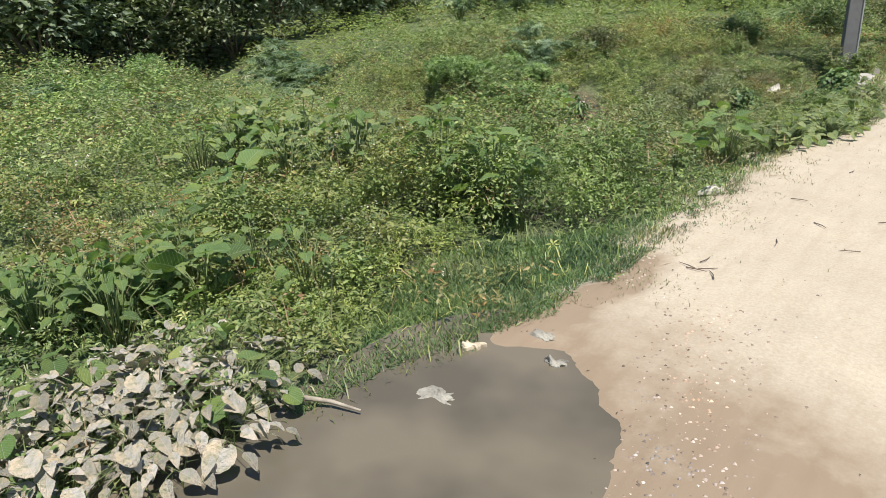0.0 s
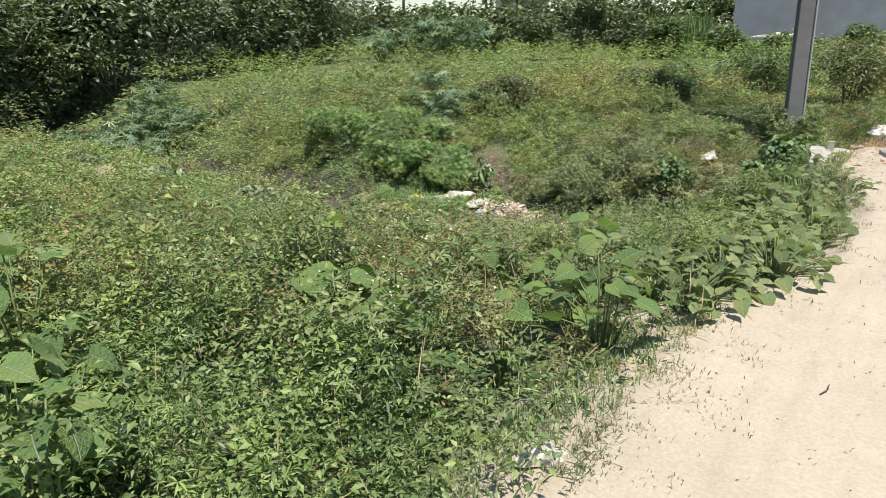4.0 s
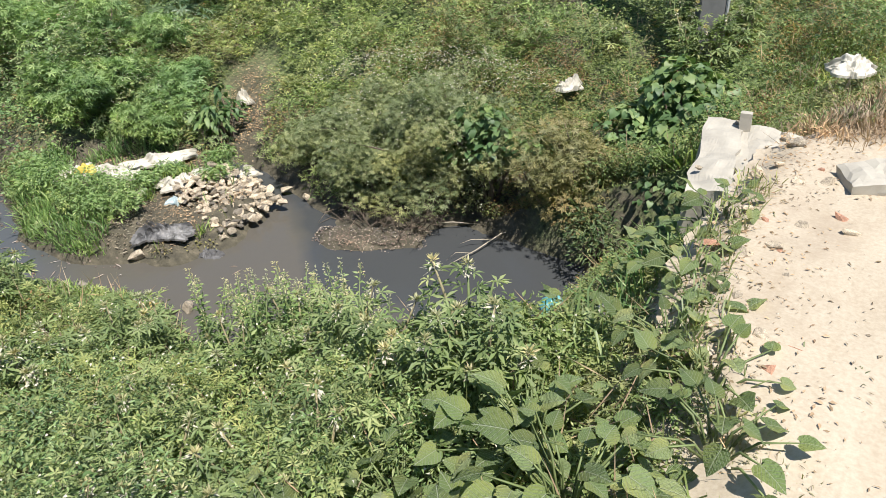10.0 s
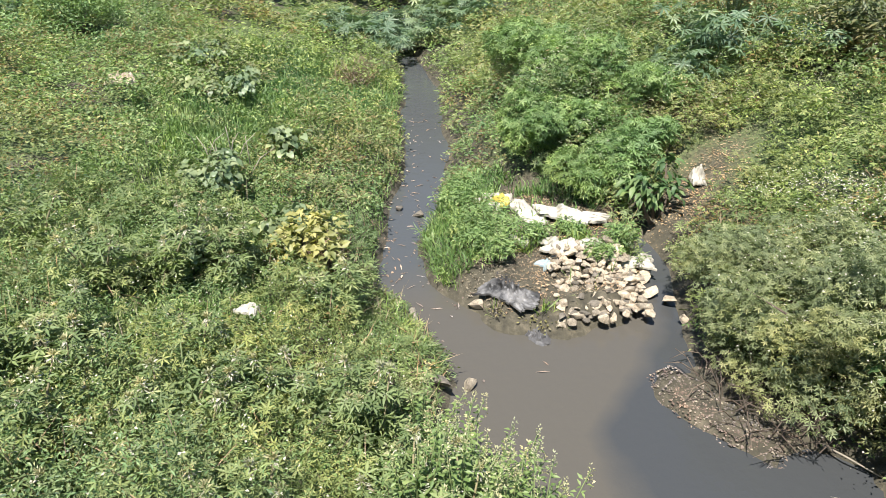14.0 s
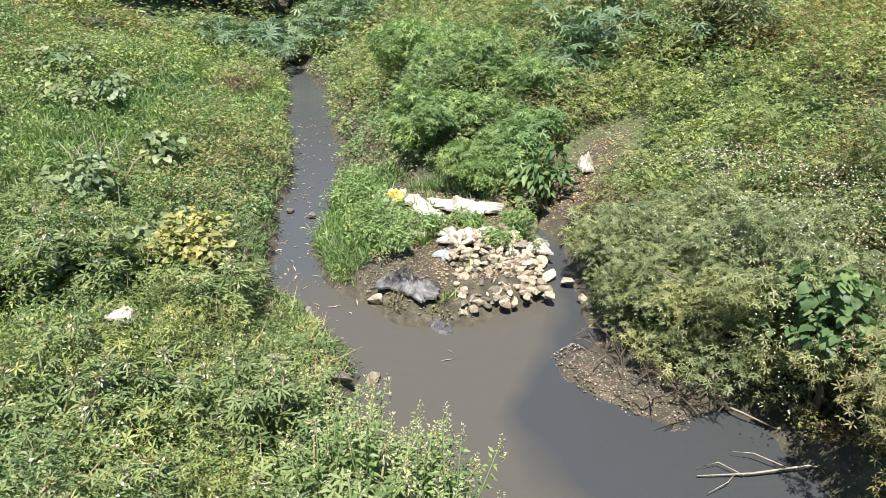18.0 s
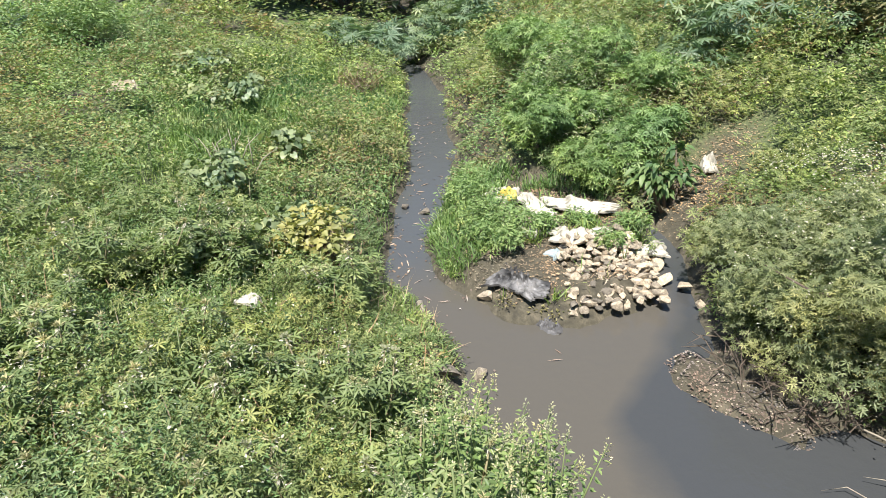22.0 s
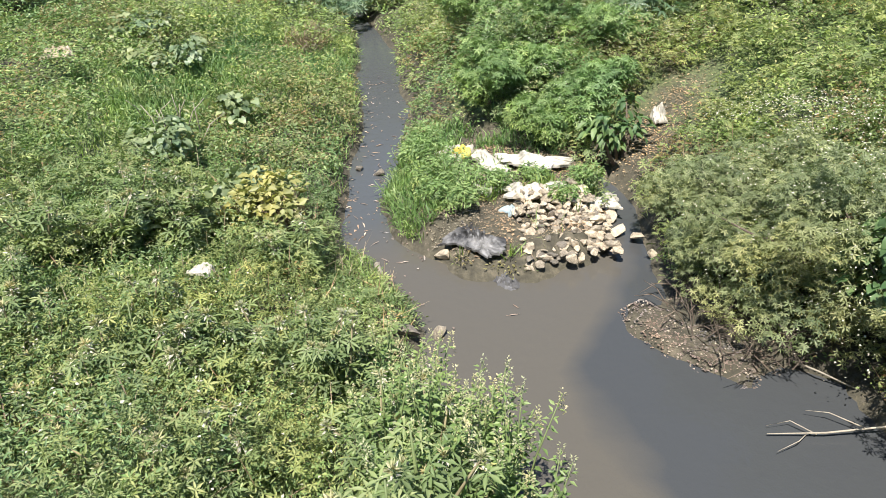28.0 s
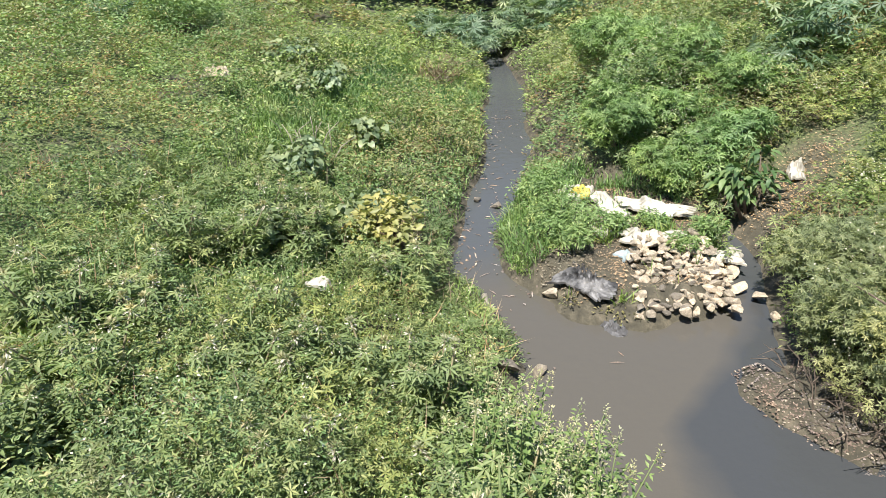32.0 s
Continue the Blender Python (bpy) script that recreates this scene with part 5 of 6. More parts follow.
# plants with very large leaves among the weeds
for i, (x, y, n, s, h) in enumerate([(-2.5, 2.7, 11, 0.14, 0.44), (-4.5, 1.5, 9, 0.18, 0.6), (-3.3, 0.5, 8, 0.17, 0.4), (-3.0, 3.15, 10, 0.13, 0.45), (-2.85, 4.35, 9, 0.15, 0.36), (-2.35, 4.15, 9, 0.14, 0.32), (-2.12, 4.7, 8, 0.13, 0.28), (-2.0, 5.3, 6, 0.14, 0.3), (-3.1, 5.9, 8, 0.14, 0.3), (-2.65, 5.95, 8, 0.14, 0.28), (-3.6, 0.2, 8, 0.15, 0.35), (-3.15, 4.55, 12, 0.13, 0.5), (-3.0, 4.9, 12, 0.14, 0.45), (-3.4, 4.8, 10, 0.12, 0.5), (-2.75, 4.75, 9, 0.13, 0.4)]):
    h = max(h, 0.85 * float(canopy(np.array([x]), np.array([y]))[0]))
    leafy("broad_leaf_plant", x, y, "plant with a few very large green leaves", L_ROUND if i % 3 else L_BROAD, n, s, h, s * 1.5, 230 + i, group="large-leaved plants")
for i, (x, y) in enumerate([(-3.55, 3.1), (-3.05, 3.0), (-2.75, 2.75), (-3.3, 2.7), (-2.3, 6.0), (-1.8, 5.15)]):
    leafy("broad_leaf_plant", x, y, "tall plant with pointed mid-green leaves", L_BROAD, 18, 0.14, max(0.5, float(canopy(np.array([x]), np.array([y]))[0]) + 0.12), 0.3, 250 + i, group="large-leaved plants")
g = np.random.default_rng(262)
for i in range(22):
    leafy("tall_leafy_weed", g.uniform(-6.6, -4.3), g.uniform(2.3, 3.5), "tall weed with many pointed pale green leaves", L_HEART if i % 3 else L_BROAD, 20, 0.13, g.uniform(0.5, 0.85), 0.34, 700 + i, group="tall leafy weeds", each=True)
# leaves grey with dust and dried mud at the puddle's edge
for i, (x, y) in enumerate([(-2.15, -0.8), (-2.15, -0.5), (-2.05, -0.25), (-2.4, -0.6), (-2.45, -0.25), (-2.3, 0.02), (-2.7, -0.75), (-2.65, -0.05), (-2.4, -1.0), (-2.75, -0.4)]):
    leafy("dusty_plant", x, y, "mud-dusted pale plant drooping over the puddle", L_SPEAR, 66, 0.085, 0.2, 0.36, 270 + i, group="dusty plants", tilt=(-0.8, 0.35), stem_mat=M_STEM, thick=0.4)
for i, (x, y) in enumerate([(-2.05, -0.62), (-2.0, -0.2), (-2.25, -0.85), (-2.65, -0.65), (-2.5, -0.35)]):
    leafy("dusty_plant", x, y, "mud-dusted plant with large round leaves over the puddle", L_DUSTY, 6, 0.085, 0.25, 0.28, 290 + i, group="dusty plants", tilt=(-0.8, 0.0), stem_mat=M_STEM, thick=0.5)
for i, (x, y) in enumerate([(-2.45, -0.85), (-2.05, -0.05), (-2.95, -0.5), (-2.6, 0.1)]):
    leafy("broad_leaf_plant", x, y, "green round-leaved plant among the dusty ones", L_ROUND, 5, 0.1, 0.26, 0.22, 296 + i, group="large-leaved plants", tilt=(-0.8, 0.1), thick=0.6)
g = np.random.default_rng(304)
for i in range(15):
    leafy("tall_leafy_weed", g.uniform(-4.3, -2.75), g.uniform(-0.35, 1.1), "mid-green weed with many pointed leaves", L_BROAD, 26, 0.085, g.uniform(0.35, 0.6), 0.3, 310 + i, group="tall leafy weeds", thick=0.6)

# -- spider-flower weeds: fingered leaves, white flower heads on tall stems --


def flower_weed(seed, height):
    g = np.random.default_rng(seed)
    e = empty("spider_flower_weed", pose(0, 0, 0), "tall pale green weed with fingered leaves and cream flower heads", "plant", "spider-flower weeds")
    P, A, N, S = [], [], [], []
    for k in range(4):
        az = g.uniform(0, 2 * math.pi)
        lean = g.uniform(0.15, 0.55)
        tip = Vector((math.cos(az) * lean * height, math.sin(az) * lean * height, height * g.uniform(0.75, 1.1)))
        mid = tip * 0.5 + Vector((0, 0, 0.08 * height))
        part("stem", tube([(0, 0, -0.05), mid, tip], [0.01, 0.008, 0.004], 5), M_TANSTEM if k < 2 else M_STEM, e)
        for j in range(20):
            f = g.uniform(0.15, 0.97)
            q = Vector((0, 0, 0)).lerp(mid, f * 2) if f < 0.5 else mid.lerp(tip, f * 2 - 1)
            a = g.uniform(0, 2 * math.pi)
            d = 0.13 * (1.25 - f) * g.uniform(0.5, 1.3)
            P.append((q.x + math.cos(a) * d, q.y + math.sin(a) * d, q.z + 0.02))
            up = g.uniform(-0.5, 0.45)
            A.append((math.cos(a) * math.cos(up), math.sin(a) * math.cos(up), math.sin(up)))
            N.append((g.normal(0, 0.3), g.normal(0, 0.3), 1))
            S.append(0.1 * (1.2 - 0.55 * f) * g.uniform(0.7, 1.2))
        if k == 3:
            continue
        # closed buds on top, white petals and long stamens hanging round below
        n = 26
        d = unit(g.normal(0, 1, (n, 3)) * np.array([0.6, 0.6, 0.3]) + np.array([0, 0, 0.7]))
        V, T = leaves(np.array(tip) + d * 0.008, d, unit(np.array([0, 0, 1.0]) + 0.4 * g.normal(0, 1, (n, 3))), g.uniform(0.025, 0.045, n), np.full(n, 0.009))
        fl = new("flower_head", tris_mesh("flower_head", V, T, M_BUD))
        fl.parent = e
        tagged(fl, kind="stuff")
        n = 15
        az = g.uniform(0, 2 * math.pi, n)
        d = unit(np.stack([np.cos(az), np.sin(az), g.uniform(-0.7, 0.35, n)], 1))
        wide = np.where(np.arange(n) < 8, 0.012, 0.003)
        V, T = leaves(np.array(tip) + d * 0.012 + np.array([0, 0, 1.0]) * g.uniform(-0.05, 0.0, (n, 1)), d, unit(np.array([0, 0, 1.0]) + 0.5 * g.normal(0, 1, (n, 3))), g.uniform(0.02, 0.04, n) * np.where(wide > 0.01, 1.0, 1.6), wide)
        pe = new("petals", tris_mesh("petals", V, T, M_FLOWER))
        pe.parent = e
        tagged(pe, kind="stuff")
    V, T = place_leaves(*palmate(5, 1.0, 0.25), np.array(P), np.array(A), unit(np.array(N)), np.array(S))
    fo = new("foliage", tris_mesh("foliage", V, T, M_CLEOME))
    fo.parent = e
    return e


def lime_weed(seed, height):
    """An upright weed: small lime-green leaves up every stem, a loose spike of buds on top."""
    g = np.random.default_rng(seed)
    e = empty("lime_weed", pose(0, 0, 0), "upright lime-green weed with small leaves and budding spikes at the pond", "plant", "lime-green weeds")
    for k in range(7):
        az, lean = g.uniform(0, 2 * math.pi), g.uniform(0.05, 0.45)
        tip = Vector((math.cos(az) * lean * height, math.sin(az) * lean * height, height * g.uniform(0.7, 1.08)))
        mid = tip * 0.5 + Vector((0, 0, 0.07 * height))
        part("stem", tube([(0, 0, -0.05), mid, tip], [0.007, 0.005, 0.0025], 4), M_STEM, e)
        f = np.linspace(0.12, 0.93, 46)[:, None]
        c = np.where(f < 0.5, np.array(mid) * f * 2, np.array(mid) + (np.array(tip) - np.array(mid)) * (f * 2 - 1))
        a = np.arange(46) * 2.4 + g.normal(0, 0.3, 46)
        up = g.uniform(-0.3, 0.6, 46)
        d = np.stack([np.cos(a) * np.cos(up), np.sin(a) * np.cos(up), np.sin(up)], 1)
        L = 0.062 * (1.15 - 0.6 * f[:, 0]) * g.uniform(0.7, 1.2, 46)
        V, T = leaves(c + d * 0.012, d, unit(np.array([0, 0, 1.0]) + g.normal(0, 0.35, (46, 3))), L, L * 0.42)
        fo = new("foliage", tris_mesh("foliage", V, T, M_LIME))
        fo.parent = e
        n = 34
        h = g.uniform(-0.13, 0.03, n)
        a = g.uniform(0, 2 * math.pi, n)
        d = unit(np.stack([np.cos(a), np.sin(a), g.uniform(0.1, 0.9, n)], 1))
        V, T = leaves(np.array(tip) + np.array([0, 0, 1.0]) * h[:, None] + d * (0.008 + 0.06 * np.clip(-h, 0, 1))[:, None], d, unit(np.array([0, 0, 1.0]) + g.normal(0, 0.4, (n, 3))), g.uniform(0.01, 0.022, n), np.full(n, 0.008))
        sp = new("bud_spike", tris_mesh("bud_spike", V, T, M_BUD))
        sp.parent = e
        tagged(sp, kind="stuff")
    return e


def on_land(x, y, turn, s=1.0):
    return pose(x, y, float(land(x, y)), 0, 0, turn)


g = np.random.default_rng(400)
limes = [(-4.25, 10.2), (-4.1, 10.35), (-3.95, 10.45), (-3.8, 10.5), (-3.65, 10.4), (-3.5, 10.5), (-3.9, 10.2), (-3.65, 10.15), (-3.4, 10.3), (-3.3, 10.6), (-4.4, 10.05), (-3.75, 9.95), (-3.45, 10.05)]
tall = []
for i, (x, y) in enumerate(limes):
    m = on_land(x, y, g.uniform(0, 360))
    if i < 3:
        w = lime_weed(480 + i, 0.62 + 0.08 * i)
        w.matrix_world = m
        tall.append(w)
    else:
        copy_thing(tall[i % 3], m)
spots = [(-3.3, 9.9), (-3.5, 10.0), (-3.15, 10.15), (-4.5, 9.8), (-4.7, 9.6)]
while len(spots) < 92:
    x, y = g.uniform(-6.8, -2.0), g.uniform(7.2, 10.3)
    if stream_gap(x, y) > 0.3 and x < edge_x(y) - 0.7 and g.uniform() < (1.0 if x > -5.0 else 0.3):
        spots.append((x, y))
while len(spots) < 126:
    x, y = (g.uniform(-4.8, -2.3), g.uniform(14.0, 16.0)) if len(spots) < 116 else (g.uniform(-7, -2.6), g.uniform(1, 7))
    spots.append((x, y))
spots = [q for q in spots if stream_gap(*q) > 0.08 and not (-4.4 < q[0] < -3.1 and 13.4 < q[1] < 15.1) and not (q[0] > -3.3 and 10.05 < q[1] < 11) and float(land(*q)) > WATER + 0.08]
kinds = []
for i, (x, y) in enumerate(spots):
    m = on_land(x, y, g.uniform(0, 360))
    if i < 5:
        w = flower_weed(410 + i, 0.42 + 0.05 * i)
        w.matrix_world = m
        kinds.append(w)
    else:
        copy_thing(kinds[i % 5], m)

# small white blossoms on the pond bush and in the weeds
n = 2600
x, y = scatter(n, -7, -1.8, 7.2, 10.3, lambda x, y: dry_land(x, y) * 0.35)
P = np.stack([x, y, land(x, y) + canopy(x, y) * RNG.uniform(0.9, 1.15, len(x))], 1)
x2, y2 = scatter(5200, -6.4, -2.4, 12.9, 15, lambda x, y: 0.6 + 0 * x)
P2 = np.stack([x2, y2, -0.85 + 0.62 * np.sqrt(np.clip(1 - ((x2 + 4.7) / 1.7) ** 2 - ((y2 - 13.35) / 1.15) ** 2, 0, 1)) + RNG.normal(0, 0.05, len(x2))], 1)
P2 = P2[(((x2 + 4.7) / 1.7) ** 2 + ((y2 - 13.35) / 1.15) ** 2 < 1) & (x2 < -3.7)]
x3, y3 = scatter(5000, -7, -2.2, -1.5, 5, lambda x, y: dry_land(x, y) * (wob(x, y, 1.1, 2.0) > 0.15))
P3 = np.stack([x3, y3, land(x3, y3) + canopy(x3, y3) * RNG.uniform(0.95, 1.12, len(x3))], 1)
x4, y4 = scatter(3000, -14, -8, 11.8, 16, lambda x, y: dry_land(x, y))
P4 = np.stack([x4, y4, land(x4, y4) + canopy(x4, y4) * 1.1], 1)
LP = np.array(lumpy(-4.75, 13.2, -0.93, 1.4, 0.95, 0.58, 56, 0.22, 1))
k = RNG.integers(0, len(LP), 1500)
d5 = unit(RNG.normal(0, 1, (1500, 3)) + np.array([0.2, -0.2, 0.6]))
P5 = LP[k, :3] + d5 * LP[k, 3:] * RNG.uniform(1.0, 1.15, (1500, 1))
x6, y6 = scatter(2600, -10.5, -7.4, 11.9, 16.4, lambda x, y: dry_land(x, y) * (wob(x, y, 1.3, 1.0) > 0.1))
P6 = np.stack([x6, y6, land(x6, y6) + canopy(x6, y6) * RNG.uniform(1.05, 1.2, len(x6))], 1)
P = np.concatenate([P, P2, P3, P4, P5, P6])
A, N = turned(len(P))
V, T = leaves(P, A, N, RNG.uniform(0.01, 0.022, len(P)), RNG.uniform(0.008, 0.015, len(P)))
tagged(new("blossoms", tris_mesh("blossoms", V, T, M_FLOWER)), "tiny white blossoms over the weeds and the pond bush", "flowers", kind="stuff")

# -- stones, rubble, rubbish --


def rock_mesh(name, seed, mat, sub=2, flat=0.7):
    bm = bmesh.new()
    bmesh.ops.create_icosphere(bm, subdivisions=sub, radius=1.0)
    o = Vector((seed * 3.1, seed * 1.7, seed))
    g = np.random.default_rng(seed + 900)
    cuts = [(Vector(g.normal(0, 1, 3)).normalized(), g.uniform(0.35, 0.7)) for _ in range(12)]
    for v in bm.verts:
        k = 1 + 0.4 * noise.noise(v.co * 1.1 + o) + 0.1 * noise.noise(v.co * 5.0 + o)
        v.co *= k
        for n, d in cuts:
            v.co -= n * max(0.0, v.co.dot(n) - d)
        v.co.z *= flat
    me = bpy.data.meshes.new(name)
    bm.to_mesh(me)
    bm.free()
    me.materials.append(mat)
    return me


ROCKS = [rock_mesh("stone", k + 1, M_RUBBLE, 2, 0.55 + 0.1 * (k % 3)) for k in range(6)]
STONES = [rock_mesh("stone", k + 11, M_STONE, 2, 0.6) for k in range(4)]
BRICKS = [rock_mesh("brick", k + 21, M_TERRA, 1, 0.5) for k in range(2)]


def stone(name, meshes, x, y, z, s, seed, parent=None, label="", category="stone", group=""):
    g = np.random.default_rng(seed)
    ob = new(name, meshes[seed % len(meshes)])
    m = pose(x, y, z, g.uniform(-25, 25), g.uniform(-25, 25), g.uniform(0, 360)) @ Matrix.Diagonal((s * g.uniform(0.8, 1.3), s * g.uniform(0.7, 1.1), s * g.uniform(0.7, 1.1), 1))
    if parent:
        ob.parent = parent
        ob.matrix_local = parent.matrix_world.inverted() @ m
    else:
        ob.matrix_world = m
        tagged(ob, label, category, group)
    return ob


pile = empty("rubble_pile", pose(-6.25, 11.9, WATER), "heap of pale broken limestone rubble at the water's edge", "rubble")
bpy.context.view_layer.update()
g = np.random.default_rng(500)
for k in range(310):
    u, w = g.uniform(0, 1), g.uniform(0, 1)
    x = -6.82 + 0.84 * u + 0.05 * g.normal()
    y = 11.5 + 0.85 * w + 0.3 * u * (0.5 - abs(w - 0.5)) - 0.08 * u - 0.12 * (1 - u) * (w - 0.5)
    stone("stone", STONES if k % 7 == 3 else ROCKS, x, y, WATER + 0.3 - 0.22 * u + g.uniform(-0.02, 0.05), g.uniform(0.03, 0.075), k, pile)
for k, (x, y, s) in enumerate([(-6.45, 10.78, 0.11), (-5.87, 12.5, 0.06), (-6.35, 12.42, 0.1), (-6.2, 12.5, 0.09), (-5.38, 10.53, 0.075), (-6.5, 12.2, 0.13), (-6.62, 12.45, 0.1)]):
    stone("stone", ROCKS, x, y, WATER + 0.05, s, 40 + k, None, "single pale stone standing in the shallow water", group="stones in the water")
for k, (x, y, s) in enumerate([(-5.35, 10.28, 0.13), (-8.5, 10.5, 0.09), (-8.7, 10.3, 0.07), (-4.36, 13.05, 0.12), (-1.75, 10.6, 0.12), (-1.95, 10.5, 0.1)]):
    stone("stone", STONES, x, y, max(WATER, float(land(x, y))) + 0.03, s, 60 + k, None, "brown muddy stone at the edge of the stream", group="muddy stones")


def crumpled(name, x, y, z, lx, ly, h, turn, seed, mat, label, category="rubbish", tilt=(0, 0), sharp=5.0):
    """A crumpled bag or sheet: a folded skin over a closed underside."""
    nx, ny = 34, 22
    o = Vector((seed * 2.3, seed * 5.1, 0))
    bm = bmesh.new()
    top = []
    for j in range(ny + 1):
        row = []
        for i in range(nx + 1):
            u, w = 2 * i / nx - 1, 2 * j / ny - 1
            rim = 1 + 0.4 * noise.noise(Vector((u, w, seed)) * 1.7) + 0.2 * noise.noise(Vector((u, w, seed)) * 5.0)
            e = max(0.0, 1 - max(abs(u), abs(w)) ** 3)
            q = Vector((u * lx * sharp, w * ly * sharp, 0)) + o
            hz = 0.15 + 0.9 * abs(noise.noise(q)) * 1.6 + 0.7 * abs(noise.noise(q * 2.2)) + 0.35 * abs(noise.noise(q * 5.0))
            row.append(bm.verts.new((u * lx / 2 * rim, w * ly / 2 * rim + 0.3 * ly * math.sin(2.2 * u + seed), e * h * hz)))
        top.append(row)
    for j in range(ny):
        for i in range(nx):
            bm.faces.new((top[j][i], top[j][i + 1], top[j + 1][i + 1], top[j + 1][i]))
    ring = top[0][:-1] + [r[-1] for r in top[:-1]] + top[-1][:0:-1] + [r[0] for r in top[:0:-1]]
    low = [bm.verts.new(v.co + Vector((0, 0, -0.02))) for v in ring]
    for i in range(len(ring)):
        k = (i + 1) % len(ring)
        bm.faces.new((ring[k], ring[i], low[i], low[k]))
    bm.faces.new(low[::-1])
    me = bpy.data.meshes.new(name)
    bm.to_mesh(me)
    bm.free()
    me.materials.append(mat)
    ob = new(name, me)
    ob.matrix_world = pose(x, y, z, tilt[0], tilt[1], turn)
    return tagged(ob, label, category)




def lie(x, y):
    """Just over the ground or the water there."""
    return max(WATER, float(land(x, y))) + 0.03


crumpled("plastic_bag", -8.2, 11.33, lie(-8.2, 11.33), 0.42, 0.3, 0.1, 30, 1, M_BAG, "crumpled white plastic sack on the rubbish island", sharp=3.0)
crumpled("yellow_wrapper", -8.02, 11.38, lie(-8.02, 11.38) + 0.1, 0.2, 0.14, 0.07, 30, 2, M_YELLOW, "scrap of yellow printed plastic on the white sack")
crumpled("plastic_bag", -7.82, 11.6, lie(-7.82, 11.6) + 0.03, 0.6, 0.2, 0.08, 28, 3, M_BAG, "flattened white plastic sack among the island weeds", sharp=2.6)
crumpled("plastic_bag", -7.62, 12.05, lie(-7.62, 12.05) + 0.05, 0.7, 0.2, 0.08, 66, 4, M_BAG, "twisted translucent white plastic at the bush's foot", sharp=2.6)
crumpled("plastic_bag", -6.98, 11.82, lie(-6.98, 11.82) + 0.05, 0.55, 0.2, 0.09, 80, 5, M_BAG, "torn white plastic half buried in the rubble", sharp=3.0)
crumpled("plastic_bag", -6.75, 12.38, lie(-6.75, 12.38) + 0.02, 0.4, 0.2, 0.1, 60, 6, M_BAG, "small white plastic bag on the rubble", sharp=3.0)
crumpled("plastic_bag", -7.2, 11.4, lie(-7.2, 11.4), 0.22, 0.14, 0.07, 20, 7, M_BAG, "scrap of white plastic among the island weeds")
crumpled("blue_bag", -6.72, 11.5, lie(-6.72, 11.5), 0.14, 0.1, 0.07, 20, 8, M_BLUE, "pale blue plastic scrap beside the rubble")
crumpled("plastic_sheet", -6.42, 11.08, lie(-6.42, 11.08) - 0.02, 0.52, 0.36, 0.06, 62, 9, M_SHEET, "grey and black wet plastic sheet lying at the water's edge", sharp=9.0)
crumpled("plastic_sheet", -6.05, 11.25, WATER + 0.0, 0.3, 0.26, 0.06, 50, 10, M_CLOTH, "dark wet plastic sheet trailing in the water", sharp=9.0)
crumpled("plastic_bag", -7.95, 13.65, float(land(-7.9, 13.6)) + 0.03, 0.42, 0.14, 0.12, -35, 11, M_BAG, "white plastic bag caught on the far bank")
crumpled("plastic_bag", -3.86, 14.69, float(land(-3.86, 14.69)) + 0.14, 0.26, 0.22, 0.12, 15, 12, M_BAG, "bright white plastic bag on top of the weeds")
crumpled("paper_scrap", -5.6, 8.95, float(land(-5.6, 8.95) + canopy(np.array([-5.6]), np.array([8.95]))[0]), 0.15, 0.08, 0.05, 40, 13, M_BAG, "white paper scrap lying on the weeds")
crumpled("paper_scrap", -10.45, 7.0, float(land(-10.45, 7.0)) + 0.3, 0.3, 0.2, 0.12, 70, 14, M_RUBBLE, "pale scrap among the far weeds")
crumpled("rag", -1.5, 0.52, -0.036, 0.15, 0.09, 0.03, 35, 15, M_RAG, "dirty white rag at the puddle's edge")
crumpled("rag", -1.4, 1.24, -0.025, 0.13, 0.07, 0.03, 20, 16, M_RAG, "dirty white rag at the end of the grass")
crumpled("rag", -1.22, 1.06, -0.03, 0.1, 0.05, 0.025, 10, 17, M_RAG, "dirty white scrap in the shallow puddle")
crumpled("paper_scrap", -1.63, 0.95, -0.02, 0.09, 0.06, 0.02, 0, 18, M_RUBBLE, "pale flat scrap at the grass edge")
crumpled("plastic_bag", -1.55, 4.05, 0.0, 0.14, 0.1, 0.05, 0, 19, M_BAG, "white plastic scrap at the road edge")
crumpled("teal_bag", -2.78, 12.1, WATER + 0.02, 0.18, 0.14, 0.1, 30, 20, M_TEAL, "teal plastic bag floating by the bank")
crumpled("rag", -1.88, 10.8, float(land(-1.88, 10.8)) + 0.05, 0.17, 0.13, 0.06, 30, 21, M_BAG, "dirty white rag on the broken bank", tilt=(10, -25))
crumpled("rag", -2.0, 11.2, float(land(-2.0, 11.2)) + 0.06, 0.16, 0.12, 0.06, 70, 22, M_BAG, "dirty white rag on the broken bank", tilt=(10, -25))
crumpled("husk", -4.2, 13.1, WATER + 0.06, 0.34, 0.13, 0.1, 60, 23, M_TAN, "orange-tan dry husk lying on the mud")
crumpled("rag", -1.25, 14.1, -0.05, 0.34, 0.26, 0.1, 20, 24, M_BAG, "pale dumped sacking beside the track", sharp=3.0)
blades("grass", M_LITTER, 7000, (-1.7, -0.2, 12.3, 14.8), lambda x, y: np.exp(-((x - edge_x(y) + 0.05) / 0.3) ** 2) * (wob(x, y, 2.4, 2.0) > -0.2), 0.12, "dry trampled grass beyond the culvert")

# -- sticks and twigs --


